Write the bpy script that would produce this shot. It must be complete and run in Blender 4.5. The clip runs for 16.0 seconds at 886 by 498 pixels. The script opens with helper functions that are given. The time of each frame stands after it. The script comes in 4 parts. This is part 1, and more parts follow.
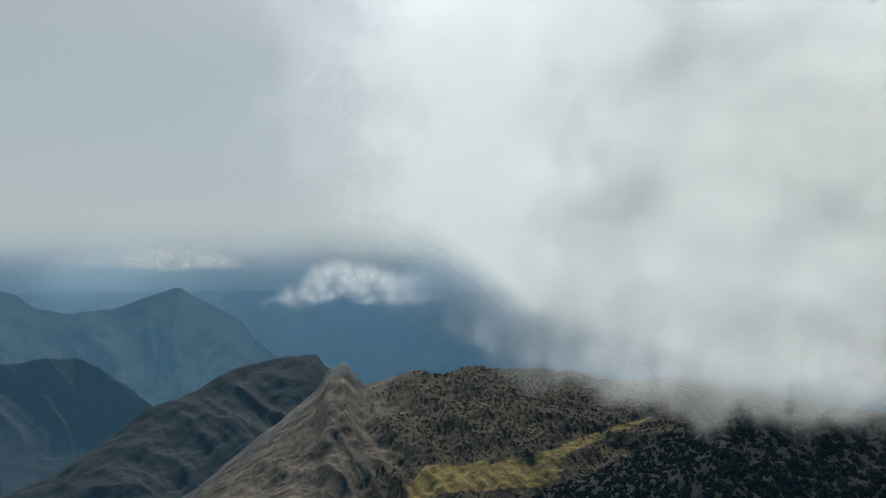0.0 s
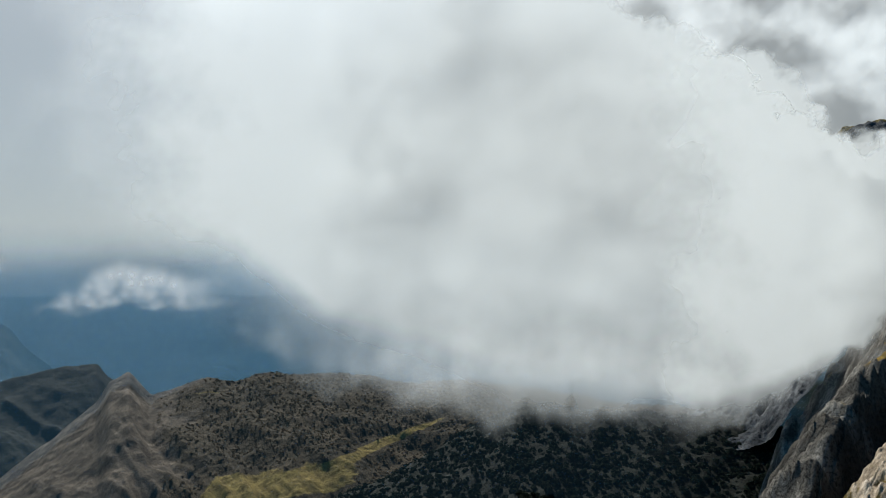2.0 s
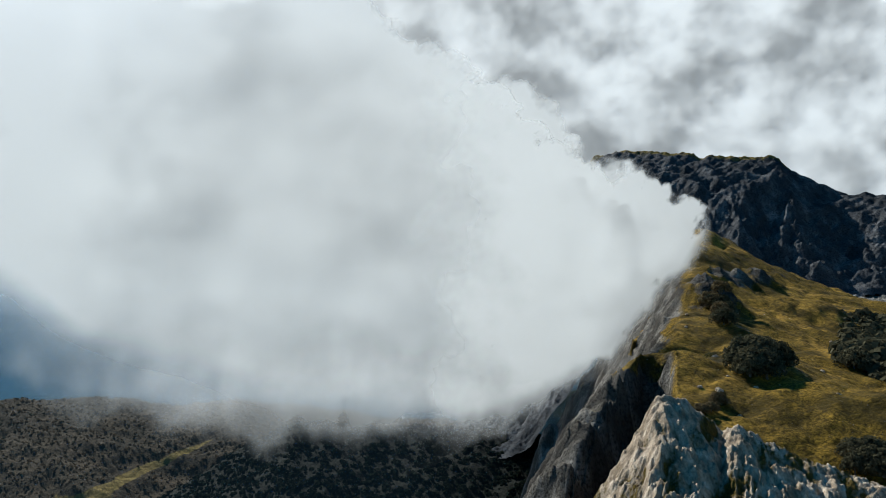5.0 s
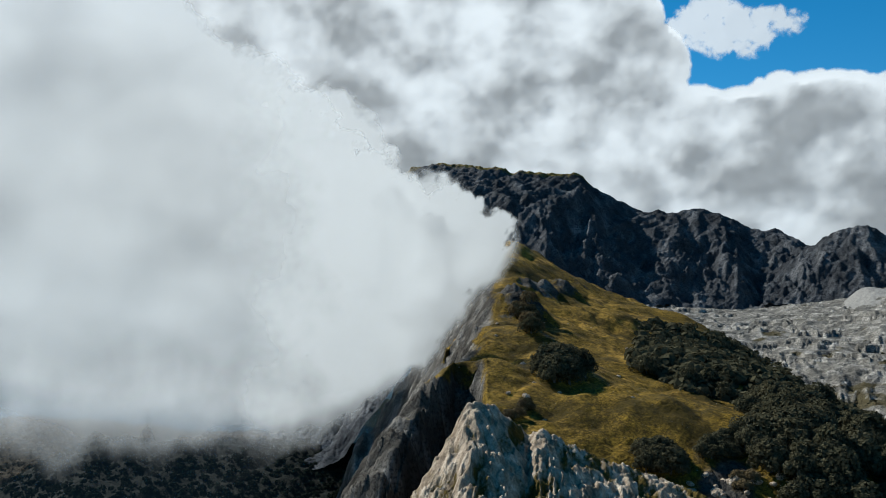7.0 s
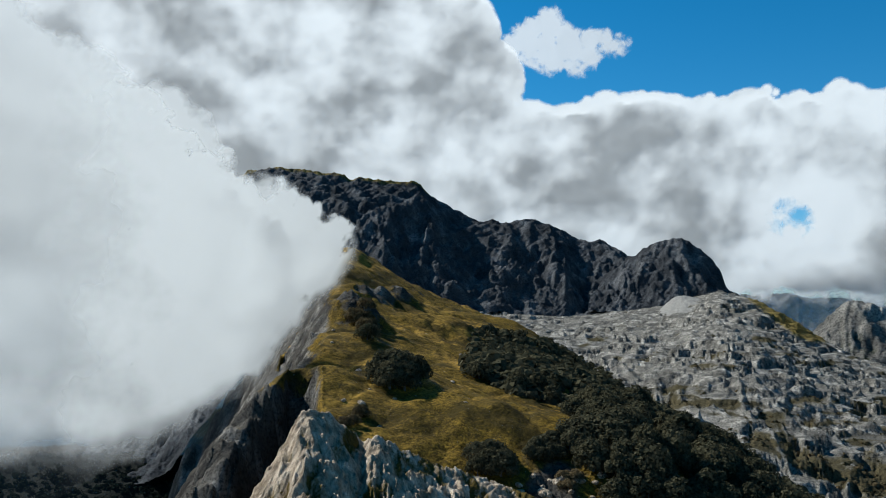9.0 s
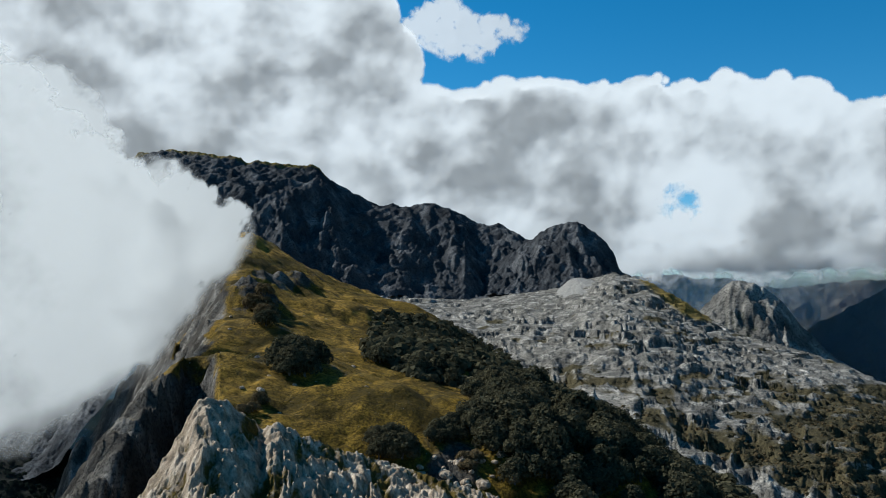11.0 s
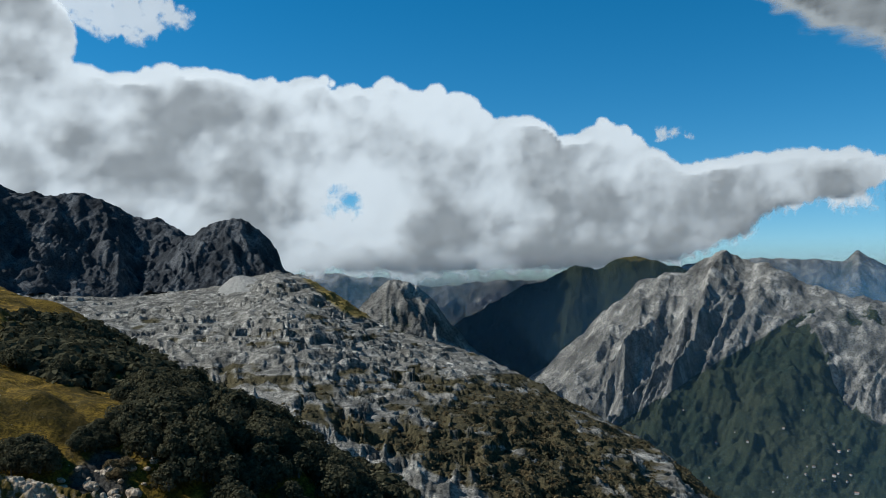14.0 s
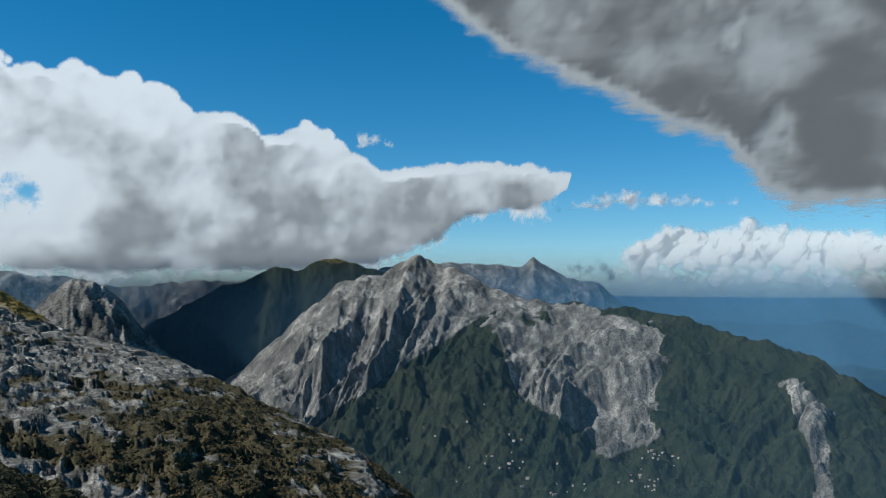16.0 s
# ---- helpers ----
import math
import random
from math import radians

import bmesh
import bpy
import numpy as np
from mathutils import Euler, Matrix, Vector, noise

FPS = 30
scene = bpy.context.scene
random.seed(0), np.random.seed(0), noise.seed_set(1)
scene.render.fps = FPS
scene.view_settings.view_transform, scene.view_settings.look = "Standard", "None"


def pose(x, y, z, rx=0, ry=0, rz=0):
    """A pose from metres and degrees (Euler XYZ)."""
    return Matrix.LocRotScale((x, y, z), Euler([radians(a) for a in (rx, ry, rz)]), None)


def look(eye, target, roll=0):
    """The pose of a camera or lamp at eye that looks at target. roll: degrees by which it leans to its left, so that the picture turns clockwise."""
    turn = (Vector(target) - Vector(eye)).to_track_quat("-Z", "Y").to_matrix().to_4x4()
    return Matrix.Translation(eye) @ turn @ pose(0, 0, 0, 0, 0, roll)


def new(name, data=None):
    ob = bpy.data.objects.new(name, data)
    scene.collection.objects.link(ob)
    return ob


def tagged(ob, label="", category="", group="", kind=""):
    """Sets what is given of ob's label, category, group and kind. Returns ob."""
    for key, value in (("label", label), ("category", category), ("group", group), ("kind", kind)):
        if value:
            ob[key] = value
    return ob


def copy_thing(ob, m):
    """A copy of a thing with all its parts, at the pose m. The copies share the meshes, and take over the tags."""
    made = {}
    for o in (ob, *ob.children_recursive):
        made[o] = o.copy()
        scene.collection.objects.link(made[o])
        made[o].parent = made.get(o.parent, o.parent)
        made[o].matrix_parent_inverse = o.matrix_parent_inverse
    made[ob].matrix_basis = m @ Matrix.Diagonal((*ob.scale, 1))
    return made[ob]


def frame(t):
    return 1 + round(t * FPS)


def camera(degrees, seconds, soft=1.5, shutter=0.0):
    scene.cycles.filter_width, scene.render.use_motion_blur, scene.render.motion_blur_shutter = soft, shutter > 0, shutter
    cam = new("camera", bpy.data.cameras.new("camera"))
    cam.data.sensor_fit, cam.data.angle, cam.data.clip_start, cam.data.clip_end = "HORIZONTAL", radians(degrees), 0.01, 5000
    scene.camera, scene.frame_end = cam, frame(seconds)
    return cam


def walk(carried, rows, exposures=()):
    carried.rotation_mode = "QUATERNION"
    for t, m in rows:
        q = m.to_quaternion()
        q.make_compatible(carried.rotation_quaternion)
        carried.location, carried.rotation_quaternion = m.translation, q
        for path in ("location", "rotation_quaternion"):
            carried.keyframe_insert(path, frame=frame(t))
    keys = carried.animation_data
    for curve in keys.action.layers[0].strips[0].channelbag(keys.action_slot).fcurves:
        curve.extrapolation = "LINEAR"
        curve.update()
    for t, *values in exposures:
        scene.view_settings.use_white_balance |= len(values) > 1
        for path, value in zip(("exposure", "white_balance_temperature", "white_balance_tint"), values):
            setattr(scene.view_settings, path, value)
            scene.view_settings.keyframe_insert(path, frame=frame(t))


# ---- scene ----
# A camera hovers beside a mountain ridge and turns slowly to the right.
# Bearings are in degrees clockwise from +Y, seen from the hover point.
EYE_Z = 700.0
cam = camera(54.46, 16.0, 0.65)


def turned(yaw, pitch, roll):
    return pose(0, 0, EYE_Z, 0, 0, -yaw) @ pose(0, 0, 0, 90 + pitch) @ pose(0, 0, 0, 0, 0, roll)


PATH = [  # seconds, yaw to the right, pitch, roll
    (0.0, -0.00, 1.57, -0.02),
    (0.5, 2.95, 1.52, -0.18),
    (1.0, 7.57, 1.20, -0.26),
    (1.5, 10.58, 1.72, 0.11),
    (2.0, 13.45, 1.86, 0.05),
    (2.5, 15.03, 2.02, 0.35),
    (3.0, 17.37, 2.54, -0.27),
    (3.2, 18.46, 2.46, 0.11),
    (5.3, 29.05, 2.98, 0.21),
    (5.5, 29.33, 2.83, 0.58),
    (6.0, 33.49, 2.72, 0.83),
    (6.5, 35.65, 3.30, 0.35),
    (7.0, 40.60, 3.62, 0.24),
    (7.5, 44.24, 3.69, 0.28),
    (8.0, 47.33, 3.87, 0.49),
    (8.5, 48.87, 4.22, 0.46),
    (9.0, 51.40, 4.12, 0.38),
    (11.3, 60.15, 3.11, -0.67),
    (11.5, 61.90, 3.23, -0.92),
    (12.0, 64.76, 2.80, -0.50),
    (12.5, 66.27, 2.56, -0.86),
    (13.0, 70.74, 2.04, -0.91),
    (13.5, 74.70, 2.95, -0.73),
    (14.0, 80.17, 2.83, -0.19),
    (14.5, 85.40, 3.41, 0.44),
    (15.0, 89.48, 3.55, -0.35),
    (15.5, 95.38, 3.21, -0.59),
    (16.0, 99.92, 2.94, 0.22),
]
walk(cam, [(t, turned(a, b, c)) for t, a, b, c in PATH], [(0.0, 0.55, 6200, 5), (6.0, 0.5, 5950, 5), (12.5, 0.4, 5800, 5), (16.0, 0.29, 5750, 5)])

# ---- world, sun ----
SUN_BEARING, SUN_HEIGHT = -6.0, 41.0
world = bpy.data.worlds.new("world")
scene.world = world
world.use_nodes = True
wt = world.node_tree
sky = wt.nodes.new("ShaderNodeTexSky")
sky.sky_type = "NISHITA"
sky.sun_disc = False
sky.sun_elevation = radians(SUN_HEIGHT)
sky.sun_rotation = radians(SUN_BEARING)
sky.altitude, sky.air_density, sky.dust_density, sky.ozone_density = 1800, 1.0, 0.1, 4.0
wt.nodes["Background"].inputs["Strength"].default_value = 0.078
deep = wt.nodes.new("ShaderNodeHueSaturation")
deep.inputs["Hue"].default_value = 0.486
deep.inputs["Saturation"].default_value = 1.32
wt.links.new(sky.outputs[0], deep.inputs["Color"])
wt.links.new(deep.outputs[0], wt.nodes["Background"].inputs["Color"])

sun = new("sun", bpy.data.lights.new("sun", "SUN"))
sun.data.energy, sun.data.angle, sun.data.color = 5.0, radians(0.6), (1.0, 0.94, 0.85)
_b, _e = radians(SUN_BEARING), radians(SUN_HEIGHT)
sun.matrix_world = look((0, 0, 0), (-math.sin(_b) * math.cos(_e), -math.cos(_b) * math.cos(_e), -math.sin(_e)))
scene.cycles.transparent_max_bounces = 48


# ---- numeric helpers ----
def lattice(i, j, seed):
    h = (i.astype(np.int64) * 374761393 + j.astype(np.int64) * 668265263 + seed * 974634777) & 0xFFFFFFFF
    h = ((h ^ (h >> 13)) * 1274126177) & 0xFFFFFFFF
    return h ^ (h >> 16)


def vnoise(x, y, seed=0):
    """Smooth noise in -1..1 on a unit lattice."""
    x, y = np.broadcast_arrays(np.asarray(x, float), np.asarray(y, float))
    i, j = np.floor(x), np.floor(y)
    fx, fy = x - i, y - j
    out = 0
    ux, uy = fx * fx * fx * (fx * (fx * 6 - 15) + 10), fy * fy * fy * (fy * (fy * 6 - 15) + 10)
    for di in (0, 1):
        for dj in (0, 1):
            h = lattice(i + di, j + dj, seed)
            a = (h & 0xFFFF) * (2 * math.pi / 65536)
            g = np.cos(a) * (fx - di) + np.sin(a) * (fy - dj)
            out = out + g * (ux if di else 1 - ux) * (uy if dj else 1 - uy)
    return out * 1.5


def fbm(x, y, octaves=5, seed=0, gain=0.5):
    out, amp = 0, 1.0
    for k in range(octaves):
        out = out + amp * vnoise(x * 2 ** k + 17.3 * k, y * 2 ** k - 9.1 * k, seed + k)
        amp *= gain
    return out


def ridged(x, y, octaves=4, seed=0, gain=0.5):
    """Sharp crests at 1, valleys towards 0."""
    out, amp, total = 0, 1.0, 0.0
    for k in range(octaves):
        out = out + amp * (1 - np.abs(vnoise(x * 2 ** k + 31.7 * k, y * 2 ** k + 5.9 * k, seed + k))) ** 2
        total += amp
        amp *= gain
    return out / total


def step(a, b, x):
    t = np.clip((x - a) / (b - a), 0, 1)
    return t * t * (3 - 2 * t)


def soften(a, n):
    if n < 2:
        return a
    k = np.hanning(n + 2)[1:-1]
    return np.convolve(np.pad(a, n, mode="edge"), k / k.sum(), mode="same")[n:-n]


def grid_mesh(name, X, Y, Z, material, attrs=None, wrap=False):
    """One smooth sheet over a grid of places; attrs: named numbers for each place."""
    n, m = X.shape
    me = bpy.data.meshes.new(name)
    co = np.stack([X, Y, Z], -1).reshape(-1, 3).astype(np.float32)
    ids = np.arange(n * m).reshape(n, m)
    if wrap:
        ids = np.vstack([ids, ids[:1]])
    quads = np.stack([ids[:-1, :-1], ids[:-1, 1:], ids[1:, 1:], ids[1:, :-1]], -1).reshape(-1, 4)
    me.vertices.add(len(co))
    me.vertices.foreach_set("co", co.ravel())
    me.loops.add(quads.size)
    me.loops.foreach_set("vertex_index", quads.ravel().astype(np.int32))
    me.polygons.add(len(quads))
    me.polygons.foreach_set("loop_start", np.arange(0, quads.size, 4, dtype=np.int32))
    me.polygons.foreach_set("use_smooth", np.ones(len(quads), bool))
    for key, val in (attrs or {}).items():
        a = me.attributes.new(key, "FLOAT", "POINT")
        a.data.foreach_set("value", np.broadcast_to(val, X.shape).ravel().astype(np.float32))
    me.materials.append(material)
    me.update(calc_edges=True)
    me.validate()
    return new(name, me)


def polar(b, r, z):
    """Places from bearing (degrees), distance and height over the hover point."""
    a = np.radians(b)
    return np.sin(a) * r, np.cos(a) * r, z + EYE_Z


# ---- materials ----
def material(name):
    m = bpy.data.materials.new(name)
    m.use_nodes = True
    t = m.node_tree
    t.nodes.clear()
    out = t.nodes.new("ShaderNodeOutputMaterial")
    return m, t, out


def node(t, kind, **inputs):
    n = t.nodes.new(kind)
    for key, val in inputs.items():
        sock = n.inputs[int(key[1:])] if key[0] == "i" and key[1:].isdigit() else n.inputs[key.replace("_", " ")]
        if isinstance(val, bpy.types.NodeSocket):
            t.links.new(val, sock)
        else:
            sock.default_value = val
    return n


def math_node(t, op, a, b=0.0):
    n = t.nodes.new("ShaderNodeMath")
    n.operation = op
    for s, v in zip(n.inputs, (a, b)):
        if isinstance(v, bpy.types.NodeSocket):
            t.links.new(v, s)
        else:
            s.default_value = v
    return n.outputs[0]


def mix(t, fac, a, b):
    n = t.nodes.new("ShaderNodeMix")
    n.data_type = "RGBA"
    for s, v in ((n.inputs[0], fac), (n.inputs[6], a), (n.inputs[7], b)):
        if isinstance(v, bpy.types.NodeSocket):
            t.links.new(v, s)
        else:
            s.default_value = v if not isinstance(v, tuple) else (*v, 1.0)
    return n.outputs[2]


def ramp(t, fac, stops):
    n = t.nodes.new("ShaderNodeValToRGB")
    t.links.new(fac, n.inputs[0])
    e = n.color_ramp.elements
    while len(e) < len(stops):
        e.new(0.5)
    for el, (p, c) in zip(e, stops):
        el.position = p
        el.color = (*c, 1.0) if isinstance(c, tuple) else (c, c, c, 1.0)
    return n.outputs[0]


def place(t, sx=1.0, sy=1.0, sz=1.0):
    c = t.nodes.new("ShaderNodeTexCoord")
    m = t.nodes.new("ShaderNodeMapping")
    m.inputs["Scale"].default_value = (sx, sy, sz)
    t.links.new(c.outputs["Object"], m.inputs["Vector"])
    return m.outputs[0]


def noise_tex(t, scale, detail=6.0, rough=0.6, vec=None, warp=0.0):
    n = node(t, "ShaderNodeTexNoise", Scale=scale, Detail=detail, Roughness=rough, Distortion=warp)
    t.links.new(vec if vec is not None else place(t), n.inputs["Vector"])
    return n.outputs[0]


def attribute(t, name):
    n = t.nodes.new("ShaderNodeAttribute")
    n.attribute_name = name
    return n.outputs["Fac"]


def land(name, rock, veg, size, strata=0.0, rough=0.9, bump=0.6, edge=0.12, crack=0.75, hay=((0.07, 0.05, 0.014), (0.17, 0.125, 0.035)), tufts=0.0, mottle=0.9):
    """Rock with plant cover where the mesh says so. rock, veg: three colours each; size: metres of the main patches."""
    m, t, out = material(name)
    big, fine = noise_tex(t, 1.0 / size, 8, 0.62), noise_tex(t, 9.0 / size, 6, 0.65)
    streak = noise_tex(t, 3.0 / size, 7, 0.65, place(t, 1, 1, 0.25))
    rk = ramp(t, streak, [(0.3, rock[0]), (0.5, rock[1]), (0.68, rock[2])])
    # darker where the fine noise, which also drives the bump, runs low
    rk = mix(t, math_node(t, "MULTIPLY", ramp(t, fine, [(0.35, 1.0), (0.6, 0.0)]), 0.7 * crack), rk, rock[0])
    if strata:
        band = noise_tex(t, 1.0 / strata, 4, 0.6, place(t, 0.12, 0.12, 1))
        rk = mix(t, ramp(t, band, [(0.42, 0.0), (0.5, 0.6), (0.56, 0.0)]), rk, rock[0])
    vg = ramp(t, fine, [(0.3, veg[0]), (0.5, veg[1]), (0.72, veg[2])])
    vg = mix(t, ramp(t, big, [(0.38, 0.0), (0.65, 0.8)]), vg, veg[2])
    cover = math_node(t, "ADD", attribute(t, "veg"), math_node(t, "MULTIPLY", math_node(t, "SUBTRACT", fine, 0.5), mottle))
    cover = ramp(t, cover, [(0.5 - edge, 0.0), (0.5 + edge, 1.0)])
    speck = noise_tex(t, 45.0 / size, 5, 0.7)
    # darker again where the bump's speck noise runs low
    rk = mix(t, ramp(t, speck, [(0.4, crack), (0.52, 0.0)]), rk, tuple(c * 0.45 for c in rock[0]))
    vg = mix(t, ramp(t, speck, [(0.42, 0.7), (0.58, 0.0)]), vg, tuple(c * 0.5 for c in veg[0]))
    col = mix(t, cover, rk, vg)
    open_land = math_node(t, "ADD", attribute(t, "meadow"), math_node(t, "MULTIPLY", math_node(t, "SUBTRACT", fine, 0.5), 0.6))
    col = mix(t, ramp(t, open_land, [(0.42, 0.0), (0.6, 1.0)]), col, mix(t, ramp(t, fine, [(0.35, 0.0), (0.62, 1.0)]), *hay))
    if tufts:
        # darker patches set by noise alone, and dark flecks among the tufts
        dark_patch = noise_tex(t, 1.5 / size, 5, 0.6)
        col = mix(t, math_node(t, "MULTIPLY", cover, ramp(t, dark_patch, [(0.38, 0.8), (0.5, 0.0)])), col, tuple(c * 1.1 for c in veg[0]))
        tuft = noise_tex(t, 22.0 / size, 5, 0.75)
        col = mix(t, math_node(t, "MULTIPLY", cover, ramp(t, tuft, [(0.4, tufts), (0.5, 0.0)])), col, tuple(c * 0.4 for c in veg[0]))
        col = mix(t, ramp(t, noise_tex(t, 30.0 / size, 3, 0.6), [(0.71, 0.0), (0.75, 0.8)]), col, rock[2])
    bp = node(t, "ShaderNodeBump", Strength=bump, Distance=size * 0.03)
    t.links.new(math_node(t, "ADD", math_node(t, "ADD", fine, math_node(t, "MULTIPLY", speck, 0.5)), math_node(t, "MULTIPLY", streak, 1.5)), bp.inputs["Height"])
    b = node(t, "ShaderNodeBsdfPrincipled", Base_Color=col, Roughness=rough, Normal=bp.outputs[0])
    b.inputs["Specular IOR Level"].default_value = 0.06
    t.links.new(b.outputs[0], out.inputs[0])
    return m


def vapour(name, colour, opacity, soft, puffs=(0.0, 1.0), wisps=(0.0, 1.0), ahead=0.0, shaped=0.0, fine=(0.0, 1.0)):
    """Cloud droplets, which scatter the sun's light evenly to all sides and (ahead) narrowly forward; shaped: how much the heaps' own rounding turns the light.
    The mesh's number 'inside' grows inwards from the cloud's rim; puffs and wisps: how far they fray it, and their size in metres; fine: strength and size of the small curls."""
    m, t, out = material(name)
    h = radians(SUN_HEIGHT)
    towards = Vector((math.sin(radians(SUN_BEARING)) * math.cos(h), math.cos(radians(SUN_BEARING)) * math.cos(h), math.sin(h)))

    def vector(op, a, b=None, scale=None):
        n = t.nodes.new("ShaderNodeVectorMath")
        n.operation = op
        for s, v in zip(n.inputs, (a, b)):
            if isinstance(v, bpy.types.NodeSocket):
                t.links.new(v, s)
            elif v is not None:
                s.default_value = v
        if scale is not None:
            n.inputs["Scale"].default_value = scale
        return n.outputs[0]

    a = attribute(t, "inside")
    if puffs[0]:
        v = node(t, "ShaderNodeTexVoronoi", Scale=1.0 / puffs[1], Detail=2.0, Roughness=0.5)
        warp = node(t, "ShaderNodeTexNoise", Scale=1.6 / puffs[1], Detail=4.0, Vector=place(t))
        t.links.new(vector("ADD", place(t), vector("SCALE", warp.outputs[1], scale=puffs[1] * 0.7)), v.inputs["Vector"])
        a = math_node(t, "ADD", a, math_node(t, "MULTIPLY", math_node(t, "SUBTRACT", 0.5, v.outputs["Distance"]), puffs[0]))
    if wisps[0]:
        w = math_node(t, "SUBTRACT", noise_tex(t, 1.0 / wisps[1], 8, 0.6, warp=0.3), 0.5)
        a = math_node(t, "ADD", a, math_node(t, "MULTIPLY", w, wisps[0]))
    lit = t.nodes.new("ShaderNodeCombineXYZ").outputs[0]
    for s, c in zip(lit.node.inputs, towards):
        s.default_value = c
    if shaped:
        curl = noise_tex(t, 1.0 / fine[1], 6, 0.62, warp=0.4)
        swell = math_node(t, "ADD", attribute(t, "swell"), math_node(t, "MULTIPLY", curl, fine[0]))
        bp = node(t, "ShaderNodeBump", Strength=1.0, Distance=1.0, Height=swell)
        lit = vector("NORMALIZE", vector("ADD", vector("SCALE", bp.outputs[0], scale=shaped), lit))
    back = vector("SCALE", lit, scale=-1.0)
    body = t.nodes.new("ShaderNodeAddShader")
    t.links.new(node(t, "ShaderNodeBsdfTranslucent", Color=(*colour, 1), Normal=back).outputs[0], body.inputs[0])
    t.links.new(node(t, "ShaderNodeBsdfDiffuse", Color=(*colour, 1), Normal=lit).outputs[0], body.inputs[1])
    if ahead:
        fw = node(t, "ShaderNodeBsdfRefraction", Color=(0.85, 0.86, 0.87, 1), Roughness=0.62, IOR=1.45)
        body = node(t, "ShaderNodeMixShader", i0=ahead, i1=body.outputs[0], i2=fw.outputs[0])
    mr = t.nodes.new("ShaderNodeMapRange")
    mr.interpolation_type = "SMOOTHSTEP"
    t.links.new(a, mr.inputs[0])
    mr.inputs[1].default_value, mr.inputs[2].default_value, mr.inputs[3].default_value, mr.inputs[4].default_value = 0.0, soft, 0.0, opacity
    mx = node(t, "ShaderNodeMixShader", i0=mr.outputs[0], i1=node(t, "ShaderNodeBsdfTransparent").outputs[0], i2=body.outputs[0])
    t.links.new(mx.outputs[0], out.inputs[0])
    return m


M_CRAG = land("limestone crag", ((0.1, 0.072, 0.046), (0.42, 0.33, 0.235), (0.7, 0.59, 0.46)), ((0.03, 0.023, 0.006), (0.08, 0.056, 0.012), (0.14, 0.095, 0.022)), 3.0, bump=1.0, crack=0.6)
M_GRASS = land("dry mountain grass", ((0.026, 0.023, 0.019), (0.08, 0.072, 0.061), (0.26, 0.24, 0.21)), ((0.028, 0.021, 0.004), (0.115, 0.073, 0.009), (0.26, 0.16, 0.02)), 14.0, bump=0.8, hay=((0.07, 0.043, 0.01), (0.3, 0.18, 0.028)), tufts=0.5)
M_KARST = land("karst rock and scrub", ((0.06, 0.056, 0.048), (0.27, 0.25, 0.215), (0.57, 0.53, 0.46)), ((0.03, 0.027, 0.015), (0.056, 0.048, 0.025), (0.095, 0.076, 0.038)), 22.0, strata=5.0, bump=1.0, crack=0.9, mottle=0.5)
# tones lowered and blued to deepen the shade of the backlit wall
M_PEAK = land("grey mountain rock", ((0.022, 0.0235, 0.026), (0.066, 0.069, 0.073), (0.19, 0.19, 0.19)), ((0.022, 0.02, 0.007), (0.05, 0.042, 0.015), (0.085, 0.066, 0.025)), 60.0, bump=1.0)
M_FAR = land("quarried mountain rock", ((0.05, 0.047, 0.042), (0.185, 0.173, 0.152), (0.46, 0.428, 0.375)), ((0.01, 0.017, 0.011), (0.019, 0.028, 0.016), (0.045, 0.048, 0.026)), 160.0, bump=1.0)
M_WOOD = land("wooded brown slope", ((0.036, 0.029, 0.021), (0.088, 0.069, 0.05), (0.17, 0.134, 0.098)), ((0.016, 0.013, 0.008), (0.036, 0.028, 0.016), (0.07, 0.05, 0.027)), 60.0, bump=1.0, crack=0.6)
# near-black tones: the cloud's shade is put into this colour
M_SHADY = land("wooded slope with cloud shade in its colour", ((0.02, 0.02, 0.018), (0.04, 0.038, 0.034), (0.08, 0.074, 0.065)), ((0.003, 0.0045, 0.003), (0.006, 0.008, 0.005), (0.013, 0.014, 0.009)), 60.0, bump=0.8)
M_VALLEY = land("valley floor", ((0.1, 0.095, 0.085), (0.16, 0.15, 0.135), (0.24, 0.23, 0.21)), ((0.007, 0.012, 0.007), (0.013, 0.02, 0.01), (0.028, 0.032, 0.016)), 200.0, bump=0.6)


# ---- large land forms ----
HILLS = {}


def line(points, b, soft=5):
    p = np.array(points, float)
    ang, dist = np.interp(b, p[:, 0], p[:, 1]), np.interp(b, p[:, 0], p[:, 2])
    ang, dist = soften(ang, soft), soften(dist, soft * 2)
    return dist, dist * np.tan(np.radians(ang))


